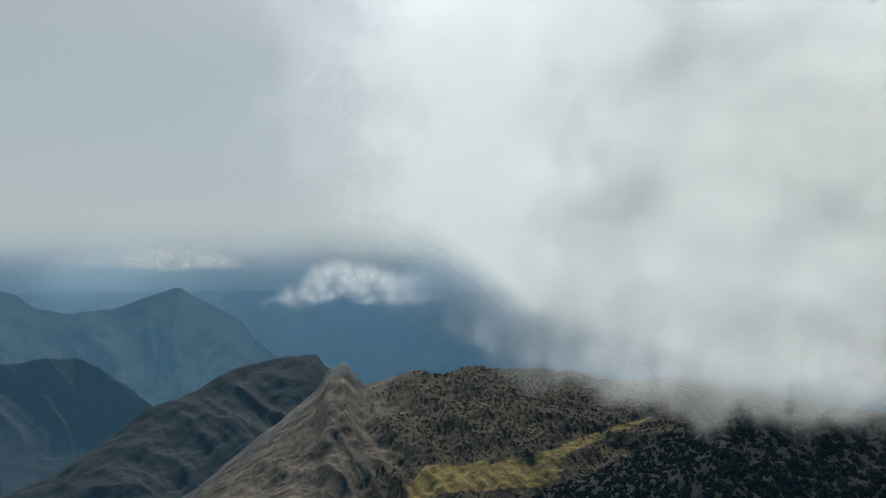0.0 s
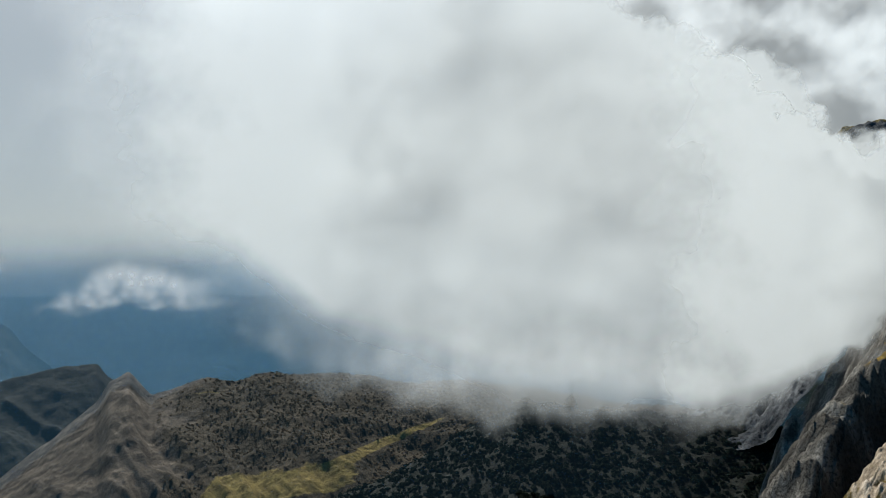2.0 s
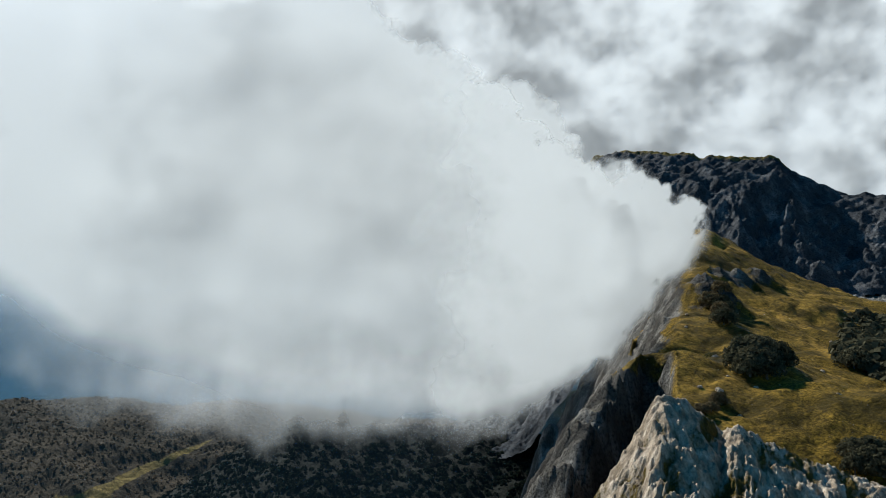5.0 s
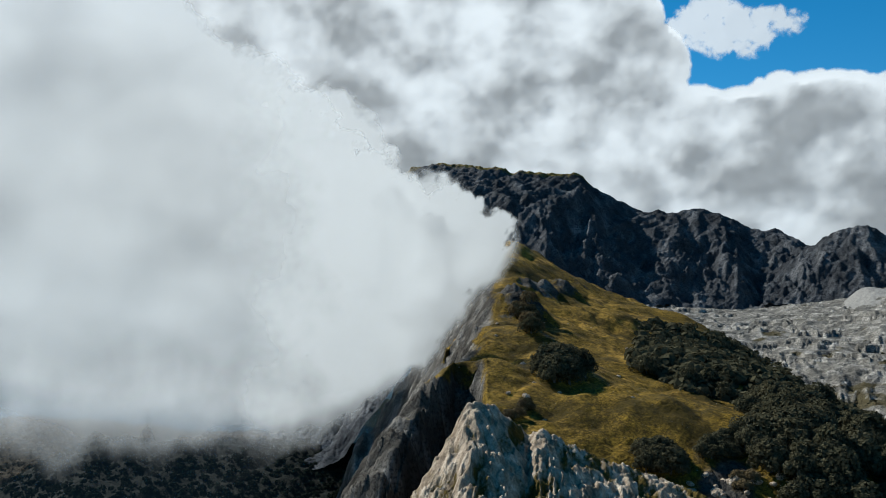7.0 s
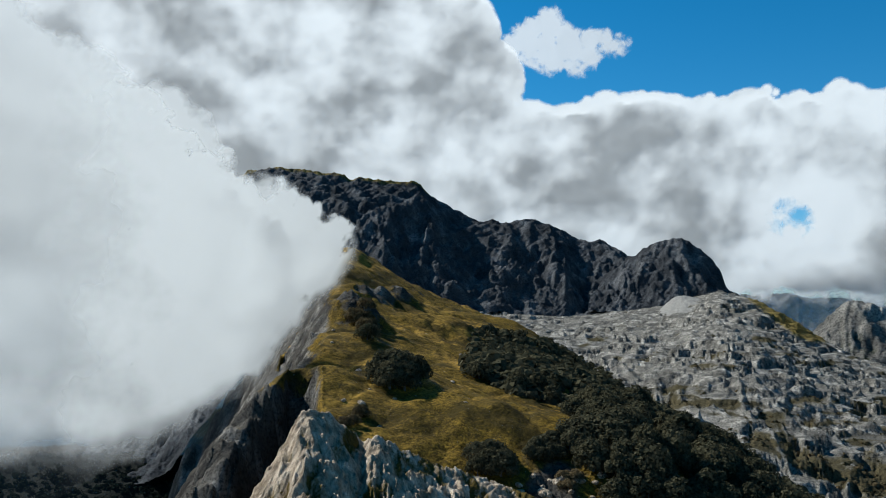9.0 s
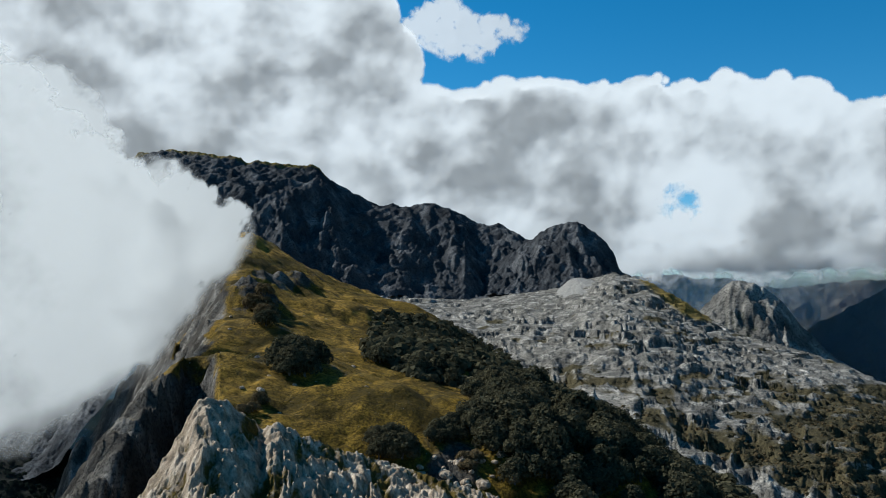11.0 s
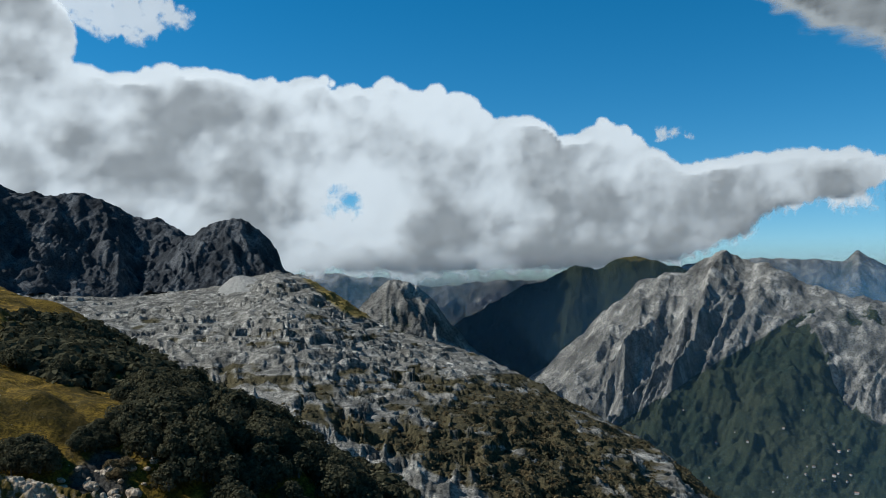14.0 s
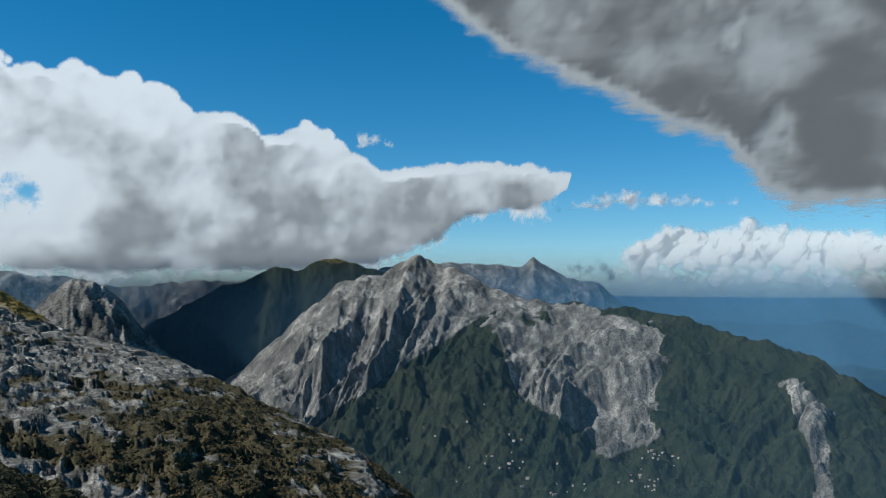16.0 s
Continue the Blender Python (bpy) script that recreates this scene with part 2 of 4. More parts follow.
def hill(name, mat, crest, foot, back=(200, 150), step_deg=0.08, rows=160, rise=1.0, ribs=(60, 8.0), rough=(20, 1.5), keep=0.2, veg=None, seed=1, soft=7, lean=0.0, bands=None, octaves=5, meadow=None, calm=None):
    """A mountain side: crest and foot are lines of (bearing, angle of sight, distance); ribs and rough: metres along and of height."""
    b = np.arange(crest[0][0], crest[-1][0] + step_deg, step_deg)
    rc, zc = line(crest, b, soft)
    rf, zf = line(foot, b, 15)
    nb = rows // 4
    v = np.concatenate([np.linspace(0, 1, rows), 1 + np.linspace(0, 1, nb + 1)[1:] ** 1.3])
    V, B = np.meshgrid(v, b)
    RC, ZC, RF, ZF = (np.repeat(a[:, None], len(v), 1) for a in (rc, zc, rf, zf))
    front = np.clip(V, 0, 1)
    w = np.clip(V - 1, 0, 1)
    s, d = np.radians(B) * np.median(rc), RF + (RC - RF) * front
    wob = fbm(s / (ribs[0] * 2.2), d / (ribs[0] * 3.5), 3, seed + 40) * 0.6
    rb = ridged(s / ribs[0] + wob + lean * d / ribs[0], d / (ribs[0] * 3.0), octaves, seed) - 0.6
    if calm:
        guess = np.degrees(np.arctan2(ZF + (ZC - ZF) * front ** rise, d))
        rb = rb * calm(B, guess, *polar(B, d, 0)[:2])
    env = np.clip(np.minimum(front * 6, (1 - front) * 2.2 + keep), 0, 1)
    R = d + back[0] * w
    Z = ZF + (ZC - ZF) * front ** rise - back[1] * w ** 1.2
    X, Y, _ = polar(B, R, 0)
    small = fbm(X / rough[0], Y / rough[0], 6, seed + 7, 0.55)
    Z = Z + rb * ribs[1] * env + small * rough[1] * np.clip(keep + 0.4 + env * 0.5, 0, 1)
    if bands:
        for tall, share in bands:
            q = Z / tall + fbm(X / 60, Y / 60, 4, seed + 90) * min(6 / tall, 1.5)
            patchy = step(-0.5, 0.3, fbm(X / 80, Y / 80, 3, seed + 95))
            Z = Z + share * patchy * (step(0.3, 0.7, q - np.floor(q)) - (q - np.floor(q))) * tall * np.clip(env * 3, 0, 1) * np.clip((R - 110) / 220, 0.15, 1)
    gy, gx = np.gradient(Z)
    slope = np.abs(gx) / (np.abs(np.gradient(R, axis=1)) + 1e-6)
    cover = veg(B, np.degrees(np.arctan2(Z, R)), R, slope, X, Y, front, rb) if veg else np.zeros_like(Z)
    HILLS[name] = (b, R, Z, cover)
    open_land = meadow(B, np.degrees(np.arctan2(Z, R)), X, Y, front) if meadow else 0.0
    return grid_mesh(name, *polar(B, R, Z), mat, {"veg": cover, "meadow": open_land})
# the ground: valleys, and plains that reach the horizon
_b = np.concatenate([np.arange(-35, 135, 0.5), np.arange(135, 325, 3.0)])
_r = np.concatenate([[0.2, 8], np.geomspace(20, 4950, 170)])
_R, _B = np.meshgrid(_r, _b)
_X, _Y, _ = polar(_B, _R, 0)
_z = np.interp(_R, [20, 100, 300, 800, 1500, 2600, 3500, 4950], [-110, -130, -220, -330, -460, -470, -330, -150])
_z = _z + 135 * step(3200, 4950, _R) * step(80, 105, _B) * step(240, 200, _B) + 80 * step(3200, 4950, _R) * step(60, 40, _B)
_z = _z + fbm(_X / 500, _Y / 500, 5, 3) * np.interp(_R, [0, 800, 3000, 4950], [4, 30, 40, 3])
tagged(grid_mesh("ground", *polar(_B, _R, _z), M_VALLEY, {"meadow": 0.25 * step(3000, 4000, _R), "veg": 0.75 + 0.3 * fbm(_X / 300, _Y / 300, 4, 8)}, wrap=True), "dark wooded valley floor fading into hazy plains", "ground", kind="structure")

flat = lambda a, d, lo=-40, hi=140: [(lo, a, d), (hi, a, d)]
M = lambda ob, label: tagged(ob, label, "mountain", kind="structure")

# far side, over the plains
def meadow_patch(B, E, X, Y):
    """Dry hay meadows on the ridge's lower terraces."""
    w = fbm(X / 60, Y / 60, 3, 9)
    terrace = np.exp(-((E + 13.2 + 0.4 * w - 0.12 * (B - 2)) / 0.9) ** 2) * 1.3 * step(-3, -1.5, B + w) * step(9, 6, B)
    strip = np.exp(-((E + 13.3 - 0.42 * (B - 3.5) + 0.2 * w) / 0.3) ** 2) * step(2, 4, B) * step(16, 10, B)
    edge = 0.5 * np.exp(-((E + 7.3 + 0.5 * w) / 0.25) ** 2) * step(-3.2, -2.5, B) * step(0, -1, B)
    return np.clip(terrace + 1.2 * strip + edge, 0, 1)


# far peak, spur and flank carry the cloud's shade in their dark colour
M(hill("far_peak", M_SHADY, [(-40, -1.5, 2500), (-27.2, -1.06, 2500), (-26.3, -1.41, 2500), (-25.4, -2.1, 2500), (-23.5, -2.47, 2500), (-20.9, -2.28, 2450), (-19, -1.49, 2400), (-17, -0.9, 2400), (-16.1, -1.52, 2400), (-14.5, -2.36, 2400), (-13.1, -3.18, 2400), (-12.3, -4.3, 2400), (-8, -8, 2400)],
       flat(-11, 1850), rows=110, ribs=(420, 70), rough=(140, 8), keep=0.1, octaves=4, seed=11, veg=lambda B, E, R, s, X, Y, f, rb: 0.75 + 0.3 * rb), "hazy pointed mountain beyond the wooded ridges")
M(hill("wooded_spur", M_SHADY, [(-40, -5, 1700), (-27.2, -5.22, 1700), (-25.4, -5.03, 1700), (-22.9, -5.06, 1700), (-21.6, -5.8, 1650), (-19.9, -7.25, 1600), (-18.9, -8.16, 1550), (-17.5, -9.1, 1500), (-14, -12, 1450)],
       flat(-15, 1380), rows=110, ribs=(300, 80), rough=(90, 5), octaves=4, seed=12, veg=lambda B, E, R, s, X, Y, f, rb: 0.8 + 0.3 * rb), "wooded spur above a deep valley, shade in its colour")
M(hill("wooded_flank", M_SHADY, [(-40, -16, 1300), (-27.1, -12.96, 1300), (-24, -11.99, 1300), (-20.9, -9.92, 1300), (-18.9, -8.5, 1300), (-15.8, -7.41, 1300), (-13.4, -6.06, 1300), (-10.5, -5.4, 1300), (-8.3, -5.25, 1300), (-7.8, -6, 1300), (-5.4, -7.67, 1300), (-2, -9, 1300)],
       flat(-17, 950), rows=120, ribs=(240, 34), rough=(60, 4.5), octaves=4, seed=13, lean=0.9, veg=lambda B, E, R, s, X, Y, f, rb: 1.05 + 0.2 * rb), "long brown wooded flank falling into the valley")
M(hill("brown_ridge", M_WOOD, [(-22, -19, 950), (-16.5, -13.92, 950), (-12.3, -10.72, 950), (-8.3, -7.63, 950), (-7.6, -6.36, 950), (-6.5, -5.83, 950), (-5.2, -7.49, 940), (-3.5, -6.96, 930), (-1.7, -6.42, 920), (-0.3, -6.68, 910), (2.5, -6.16, 900), (5.5, -6.21, 900), (8, -6.36, 900), (11.7, -7.2, 900), (15.2, -6.74, 900), (17.3, -7.02, 900), (24, -8, 900), (34, -8.5, 900)],
       flat(-20, 560), rows=200, ribs=(150, 30), rough=(34, 2.6), octaves=5, seed=14, lean=0.6, meadow=lambda B, E, X, Y, f: meadow_patch(B, E, X, Y), veg=lambda B, E, R, s, X, Y, f, rb: 0.3 + 0.6 * step(-5, 0, B + 3 * fbm(X / 60, Y / 60, 3, 2)) + 0.5 * rb), "brown autumn ridge with scrub and pale rock")
# the cloud's shade on this slope is in its colour
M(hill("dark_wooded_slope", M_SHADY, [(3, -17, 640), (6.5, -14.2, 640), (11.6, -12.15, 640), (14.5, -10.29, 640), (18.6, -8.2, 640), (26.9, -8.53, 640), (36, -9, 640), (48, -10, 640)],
       flat(-24, 400), rows=130, ribs=(150, 22), rough=(40, 3), octaves=4, seed=15, meadow=lambda B, E, X, Y, f: 0.7 * np.exp(-((E + 13.6 - 0.42 * (B - 7)) / 0.35) ** 2) * step(14.5, 12, B), veg=lambda B, E, R, s, X, Y, f, rb: 1.15 + 0.2 * rb), "wooded slope under the cloud, shade in its colour")

# far mountains across the valley
def quarry_cover(B, E, X, Y):
    """Woods on the lower slopes, left open where the rock was quarried."""
    w = 2.1 * fbm(X / 230, Y / 230, 6, 6, 0.58)
    B, E = B + w, E + 0.7 * w
    woods = step(0.3, -0.3, E + 1.4 + (102.8 - B) * 0.64)
    bare = step(-0.3, 0.4, B - (103.0 - 0.35 * (E + 1))) * step(0.3, -0.4, B - 114.2) * step(-0.5, 0.5, E + 11 - abs(B - 110) * 0.4)
    bare2 = step(-0.3, 0.3, B - 120.6 + 0.12 * (E + 6)) * step(0.5, -0.5, B - 123.6) * step(-0.4, 0.4, -5.6 - E - 0.5 * w)
    top = step(104, 108, B) * step(-1.9, -1.4, E + 0.12 * (B - 108))
    return 0.15 + 0.85 * np.maximum(woods * (1 - bare) * (1 - bare2), top)


M(hill("blue_range", M_FAR, [(60, 1.2, 3500), (72.7, 1.2, 3500), (74.5, 0.99, 3500), (76.7, 0.92, 3500), (79, 0.42, 3500), (79.5, 0.3, 3500), (81, 0.43, 3500), (83.3, 0.73, 3500), (86.5, 0.76, 3500), (88, 0.5, 3500), (93, 0.3, 3500), (96, 1.8, 3500), (100.5, 2.04, 3500), (103.2, 1.86, 3500), (105, 1.67, 3500), (105.9, 2.45, 3500), (106.9, 1.67, 3500), (109.1, 0.75, 3500), (110.2, 0.75, 3500), (111.8, -0.72, 3500), (113, -2, 3500)],
       flat(-4, 3050), rows=110, ribs=(220, 90), rough=(80, 14), keep=0.1, seed=21, soft=3, veg=lambda B, E, R, s, X, Y, f, rb: 0.35 - 0.8 * rb), "far blue-grey mountain range under the clouds")
M(hill("rock_tower", M_FAR, [(70, -2, 1500), (73, -1.8, 1500), (74.6, -1.2, 1500), (75.5, -0.12, 1500), (76.4, 0.67, 1500), (77.3, 0.82, 1500), (78.7, 0.24, 1500), (79.7, -0.81, 1500), (80.7, -2.22, 1500), (81.9, -3.47, 1500), (85, -6, 1500)],
       flat(-9, 1250), rows=100, ribs=(55, 34), rough=(22, 7), octaves=6, seed=22, soft=3, veg=lambda B, E, R, s, X, Y, f, rb: 0.25 - 0.8 * rb), "weathered rock tower beyond the karst slope")
# heavy dark plant cover on this ridge stands in for cloud shade
M(hill("dark_ridge", M_FAR, [(76, -6, 2950), (81.4, -2.05, 2950), (84.1, -0.45, 2950), (87.2, 1.02, 2950), (88.6, 1.58, 2950), (90.5, 1.52, 2950), (91.6, 2.09, 2950), (92.7, 2.44, 2950), (94.2, 2.11, 2950), (95.6, 1.45, 2950), (96.8, 1.38, 2950), (100, 0, 2950)],
       flat(-9, 2600), rows=110, ribs=(520, 70), rough=(90, 16), lean=-0.3, seed=23, soft=3, veg=lambda B, E, R, s, X, Y, f, rb: 0.8 - 0.3 * rb, meadow=lambda B, E, X, Y, f: 0.52 * step(1.2, 2.2, E) * step(90.5, 92, B)), "grass-topped ridge across the valley, darkened for cloud shade")
M(hill("quarried_mountain", M_FAR, [(84, -7, 2700), (88, -4.0, 2700), (90.5, -1.6, 2700), (93, 0.69, 2700), (96.4, 1.45, 2700), (98.1, 2.59, 2700), (99.4, 2.03, 2700), (100.9, 1.66, 2650), (102.8, 0.54, 2600), (105.4, -0.38, 2550), (108, -0.74, 2500), (111.6, -0.83, 2450), (115.2, -1.42, 2400), (118.3, -2.44, 2350), (120.9, -3.09, 2300), (123.1, -3.71, 2250), (125.3, -4.98, 2200), (127, -5.88, 2200), (135, -8, 2200)],
       flat(-14, 1800), step_deg=0.075, rows=200, ribs=(320, 200), rough=(60, 17), keep=0.1, octaves=6, seed=24, soft=3, lean=-0.75, calm=lambda B, E, X, Y: 1 - 0.7 * np.clip(quarry_cover(B, E, X, Y) - 0.15, 0, 1), veg=lambda B, E, R, s, X, Y, f, rb: quarry_cover(B, E, X, Y) - 0.6 * rb), "pale quarried mountain with wooded lower slopes")
M(hill("low_hills", M_VALLEY, [(110, -2.2, 3600), (116.9, -1.58, 3600), (118.9, -1.8, 3600), (121.9, -1.85, 3600), (124.4, -1.47, 3600), (127.1, -2.26, 3600), (140, -2, 3600)],
       flat(-5, 3150), rows=60, ribs=(260, 25), rough=(80, 5), seed=25, veg=lambda B, E, R, s, X, Y, f, rb: 0.9 + 0 * B), "low wooded hills before the plain")

# the near massif
def karst_cover(B, E, R, s, X, Y, f, rb):
    """Scrub in the hollows and on the lower slope, with a bare rock band through it."""
    n = fbm(X / 45, Y / 45, 4, 5)
    low = -0.05 + 0.62 * step(-3.6, -7.5, E + 0.9 * n) + 0.2 * step(74, 84, B) * step(-2, -5, E)
    band = np.exp(-((E + 7.2 + (B - 66.5) * 0.42 + 0.3 * n) / 0.6) ** 2) * step(64, 67, B)
    dry = 0.5 * np.exp(-((B - 73.5) / 2.0) ** 2) * step(-2.4, -1.0, E)
    strips = fbm(B / 2.6, E / 0.45, 4, 97) * step(0.5, -2.5, E) * (1 - 0.5 * step(-4.5, -7.5, E))
    # rb spreads the dark cover into the gaps between the ribs
    return low + 0.5 * n - 2.2 * band + dry - 0.9 * rb + 0.6 * strips


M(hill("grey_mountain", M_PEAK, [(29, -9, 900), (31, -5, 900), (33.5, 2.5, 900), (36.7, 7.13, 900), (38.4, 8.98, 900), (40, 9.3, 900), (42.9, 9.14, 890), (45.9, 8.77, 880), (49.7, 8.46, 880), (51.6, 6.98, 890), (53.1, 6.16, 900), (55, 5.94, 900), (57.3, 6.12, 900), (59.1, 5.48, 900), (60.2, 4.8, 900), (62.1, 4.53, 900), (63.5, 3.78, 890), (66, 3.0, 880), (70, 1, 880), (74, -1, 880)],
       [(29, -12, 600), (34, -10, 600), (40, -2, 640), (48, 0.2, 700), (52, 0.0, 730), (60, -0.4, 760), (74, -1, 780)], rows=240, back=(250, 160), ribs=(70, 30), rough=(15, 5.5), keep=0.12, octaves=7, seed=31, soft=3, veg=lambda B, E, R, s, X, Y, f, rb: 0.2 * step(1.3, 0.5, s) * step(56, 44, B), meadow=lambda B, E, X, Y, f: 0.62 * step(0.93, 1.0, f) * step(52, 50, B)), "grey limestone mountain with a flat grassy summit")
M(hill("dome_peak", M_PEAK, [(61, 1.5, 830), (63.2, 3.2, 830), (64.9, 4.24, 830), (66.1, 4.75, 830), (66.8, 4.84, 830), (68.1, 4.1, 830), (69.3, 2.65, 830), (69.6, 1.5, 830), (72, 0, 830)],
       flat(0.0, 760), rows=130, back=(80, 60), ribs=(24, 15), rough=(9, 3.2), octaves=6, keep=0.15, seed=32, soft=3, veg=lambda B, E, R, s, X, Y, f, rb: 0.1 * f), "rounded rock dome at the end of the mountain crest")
M(hill("karst_slope", M_KARST, [(45.5, 0.2, 760), (52, 0.1, 780), (60, -0.2, 790), (66, 0.5, 785), (69.2, 1.4, 760), (71.3, 0.86, 720), (73.8, -0.58, 660), (75.6, -1.85, 600), (77.1, -2.59, 560), (80.4, -3.5, 520), (83.1, -4.42, 490), (86.1, -5.87, 460), (88.3, -7.12, 430), (90.5, -8.17, 410), (93.5, -9.7, 390), (95.6, -11.02, 370), (97.1, -12.33, 360), (103, -17, 340)],
       [(45.5, -9, 240), (50, -11, 200), (60, -15, 130), (80, -17, 130), (103, -22, 150)], step_deg=0.07, rows=360, back=(250, 180), rise=1.0, ribs=(26, 3.2), rough=(7, 1.5), keep=0.15, seed=33, bands=((9.0, 0.4), (4.2, 0.8), (1.8, 0.75)),
       veg=karst_cover, meadow=lambda B, E, X, Y, f: 0.8 * np.exp(-((B - 73.8 + 1.2 * (E + 0.8)) / 1.3) ** 2) * step(-2.6, -1.2, E)), "white karst slope with scrub in its hollows")


# the grassy ridge: tents hung from its crest, a cliff on one side
def grass_height(X, Y):
    crest = np.array([(34.5, -15.0, 70), (36.0, -11.7, 75), (37.4, -9.0, 81), (39.05, -6.8, 88), (40.4, -5.2, 94), (41.4, -4.1, 101), (42.9, -3.6, 125), (43.9, -1.6, 150), (44.3, 0.0, 175), (44.6, 1.8, 200), (45.1, 4.2, 235), (46.5, 3.6, 262), (49, 1.0, 330)], float)
    px, py, _ = polar(crest[:, 0], crest[:, 2], 0)
    pz = crest[:, 2] * np.tan(np.radians(crest[:, 1]))
    best, flank = np.full(X.shape, -1e9), np.zeros(X.shape)
    wob = fbm(X / 25, Y / 25, 4, 61)
    for k in range(len(px) - 1):
        ax, ay, bx, by = px[k], py[k], px[k + 1], py[k + 1]
        dx, dy = bx - ax, by - ay
        L2 = dx * dx + dy * dy
        u = np.clip(((X - ax) * dx + (Y - ay) * dy) / L2, 0, 1)
        ox, oy = X - (ax + u * dx), Y - (ay + u * dy)
        dist = np.hypot(ox, oy)
        side = np.sign(ox * dy - oy * dx)  # + to the right of the crest
        z = pz[k] + (pz[k + 1] - pz[k]) * u
        soft = np.sqrt(dist ** 2 + 9) - 3
        way = crest[k, 2] + (crest[k + 1, 2] - crest[k, 2]) * u
        lip = np.interp(way, [100, 150, 200, 235], [0.2, 1.0, 4.0, 6.5])
        right = soft * np.interp(way, [70, 88, 95, 150, 235], [1.5, 1.0, 0.13, 0.16, 0.33]) + 0.0008 * soft ** 2 + 0.016 * np.clip(soft - np.interp(way, [95, 125, 160], [34, 40, 48]), 0, 60) ** 2 + lip * (1 - np.exp(-soft / 8)) + 1.3 * wob * np.clip(soft / 12, 0, 1)
        left = soft * (np.interp(way, [100, 150, 235], [2.0, 1.5, 1.3]) + 0.3 * wob) + 0.012 * soft ** 2
        drop = np.where(side > 0, right, left)
        flank = np.where(z - drop > best, np.where((side > 0) & (way > 94), 0.0, np.clip(dist / 4 + np.where(way < 93, 0.85, 0.0), 0, 1)), flank)
        best = np.maximum(best, z - drop)
    for b, r, size, up in OUTCROPS:
        cx, cy, _ = polar(b, r, 0)
        best = best + up * np.exp(-((X - cx) ** 2 + (Y - cy) ** 2) / size ** 2)
    return best, flank


# knolls, ribs and hollows on the grass slope: bearing, distance, width and height
OUTCROPS = [(45.4, 168, 5.0, 4.5), (46.6, 172, 3.5, 2.4), (46.3, 196, 4.0, 3.0), (47.4, 205, 3.5, 2.0), (48.6, 212, 4.0, 2.0), (42.7, 97, 6.0, 1.5), (43.6, 122, 7.0, -3.6), (46.0, 132, 9.0, -1.5), (50.5, 190, 6.0, 1.6), (52.2, 196, 5.0, 1.4), (47.5, 108, 9.0, 1.2), (52.0, 130, 10.0, -1.4), (57.0, 150, 12.0, 2.0)]
_b, _r = np.arange(30, 80, 0.085), np.geomspace(64, 330, 400)
_R, _B = np.meshgrid(_r, _b)
_X, _Y, _ = polar(_B, _R, 0)
_z, _west = grass_height(_X, _Y)
_edge = np.interp(_B, [34.5, 36, 37.4, 39.05, 40.4, 41.4, 43], [70, 75, 81, 88, 94, 101, 102])  # below this rim the spur breaks off
_z = _z - 1.2 * np.clip(_edge - 1.5 - _R, 0, 30) * step(43.6, 42.0, _B)
_west = np.maximum(_west, np.clip((_edge - 1 - _R) / 3, 0, 1) * step(43.8, 42.6, _B))
_rocky = _west + sum(np.exp(-((_B - b) * np.radians(1) * _R) ** 2 / s ** 2 - (_R - r) ** 2 / s ** 2) for b, r, s, up in OUTCROPS[:5])
_z = _z + fbm(_X / 14, _Y / 14, 4, 62) * 0.9 + fbm(_X / 3.0, _Y / 3.0, 3, 65) * 0.16 + (ridged(_X / 7 + _Y / 12, _Y / 24, 5, 63) - 0.6) * 6.5 * np.clip(_rocky, 0, 1) + fbm(_X / 2.6, _Y / 2.6, 3, 70) * 0.7 * np.clip(_rocky, 0, 1) - 0.8 * ridged(_X / 16 - _Y / 30, _X / 60 + _Y / 22, 2, 66) ** 4
_z = _z - 5 * step(84, 68, _R)
_e = np.degrees(np.arctan2(_z, _R))
_stony = np.clip(np.exp(-((_B - 59.0) / 2.4) ** 2 - ((_e + 11.2) / 1.9) ** 2) * 1.5, 0, 1)
_z = _z + _stony * (ridged(_X / 3.5, _Y / 3.5, 4, 67) - 0.5) * 1.2
GRASS_GRID = (_b, _r, _z)
tagged(grid_mesh("grass_ridge", *polar(_B, _R, _z), M_GRASS, {"meadow": 0.42 + 0.35 * fbm(_X / 22, _Y / 22, 5, 69) - 0.9 * np.clip(_rocky, 0, 1) - 0.4 * _stony, "veg": 0.98 - 0.65 * _stony - 0.9 * np.clip(_rocky, 0, 1) + 0.3 * fbm(_X / 7, _Y / 7, 4, 64) - 0.25 * step(0.2, 0.9, fbm(_X / 20, _Y / 20, 4, 68))}), "steep ridge of yellow autumn grass with a rock cliff", "mountain", kind="structure")


def on_grid(grid, b, r):
    """Height of the ground at a bearing and distance."""
    gb, gr, gz = grid
    i, j = min(max(int(np.searchsorted(gb, b)), 0), len(gb) - 1), min(max(int(np.searchsorted(gr, r)), 0), len(gr) - 1)
    return float(gz[i, j])


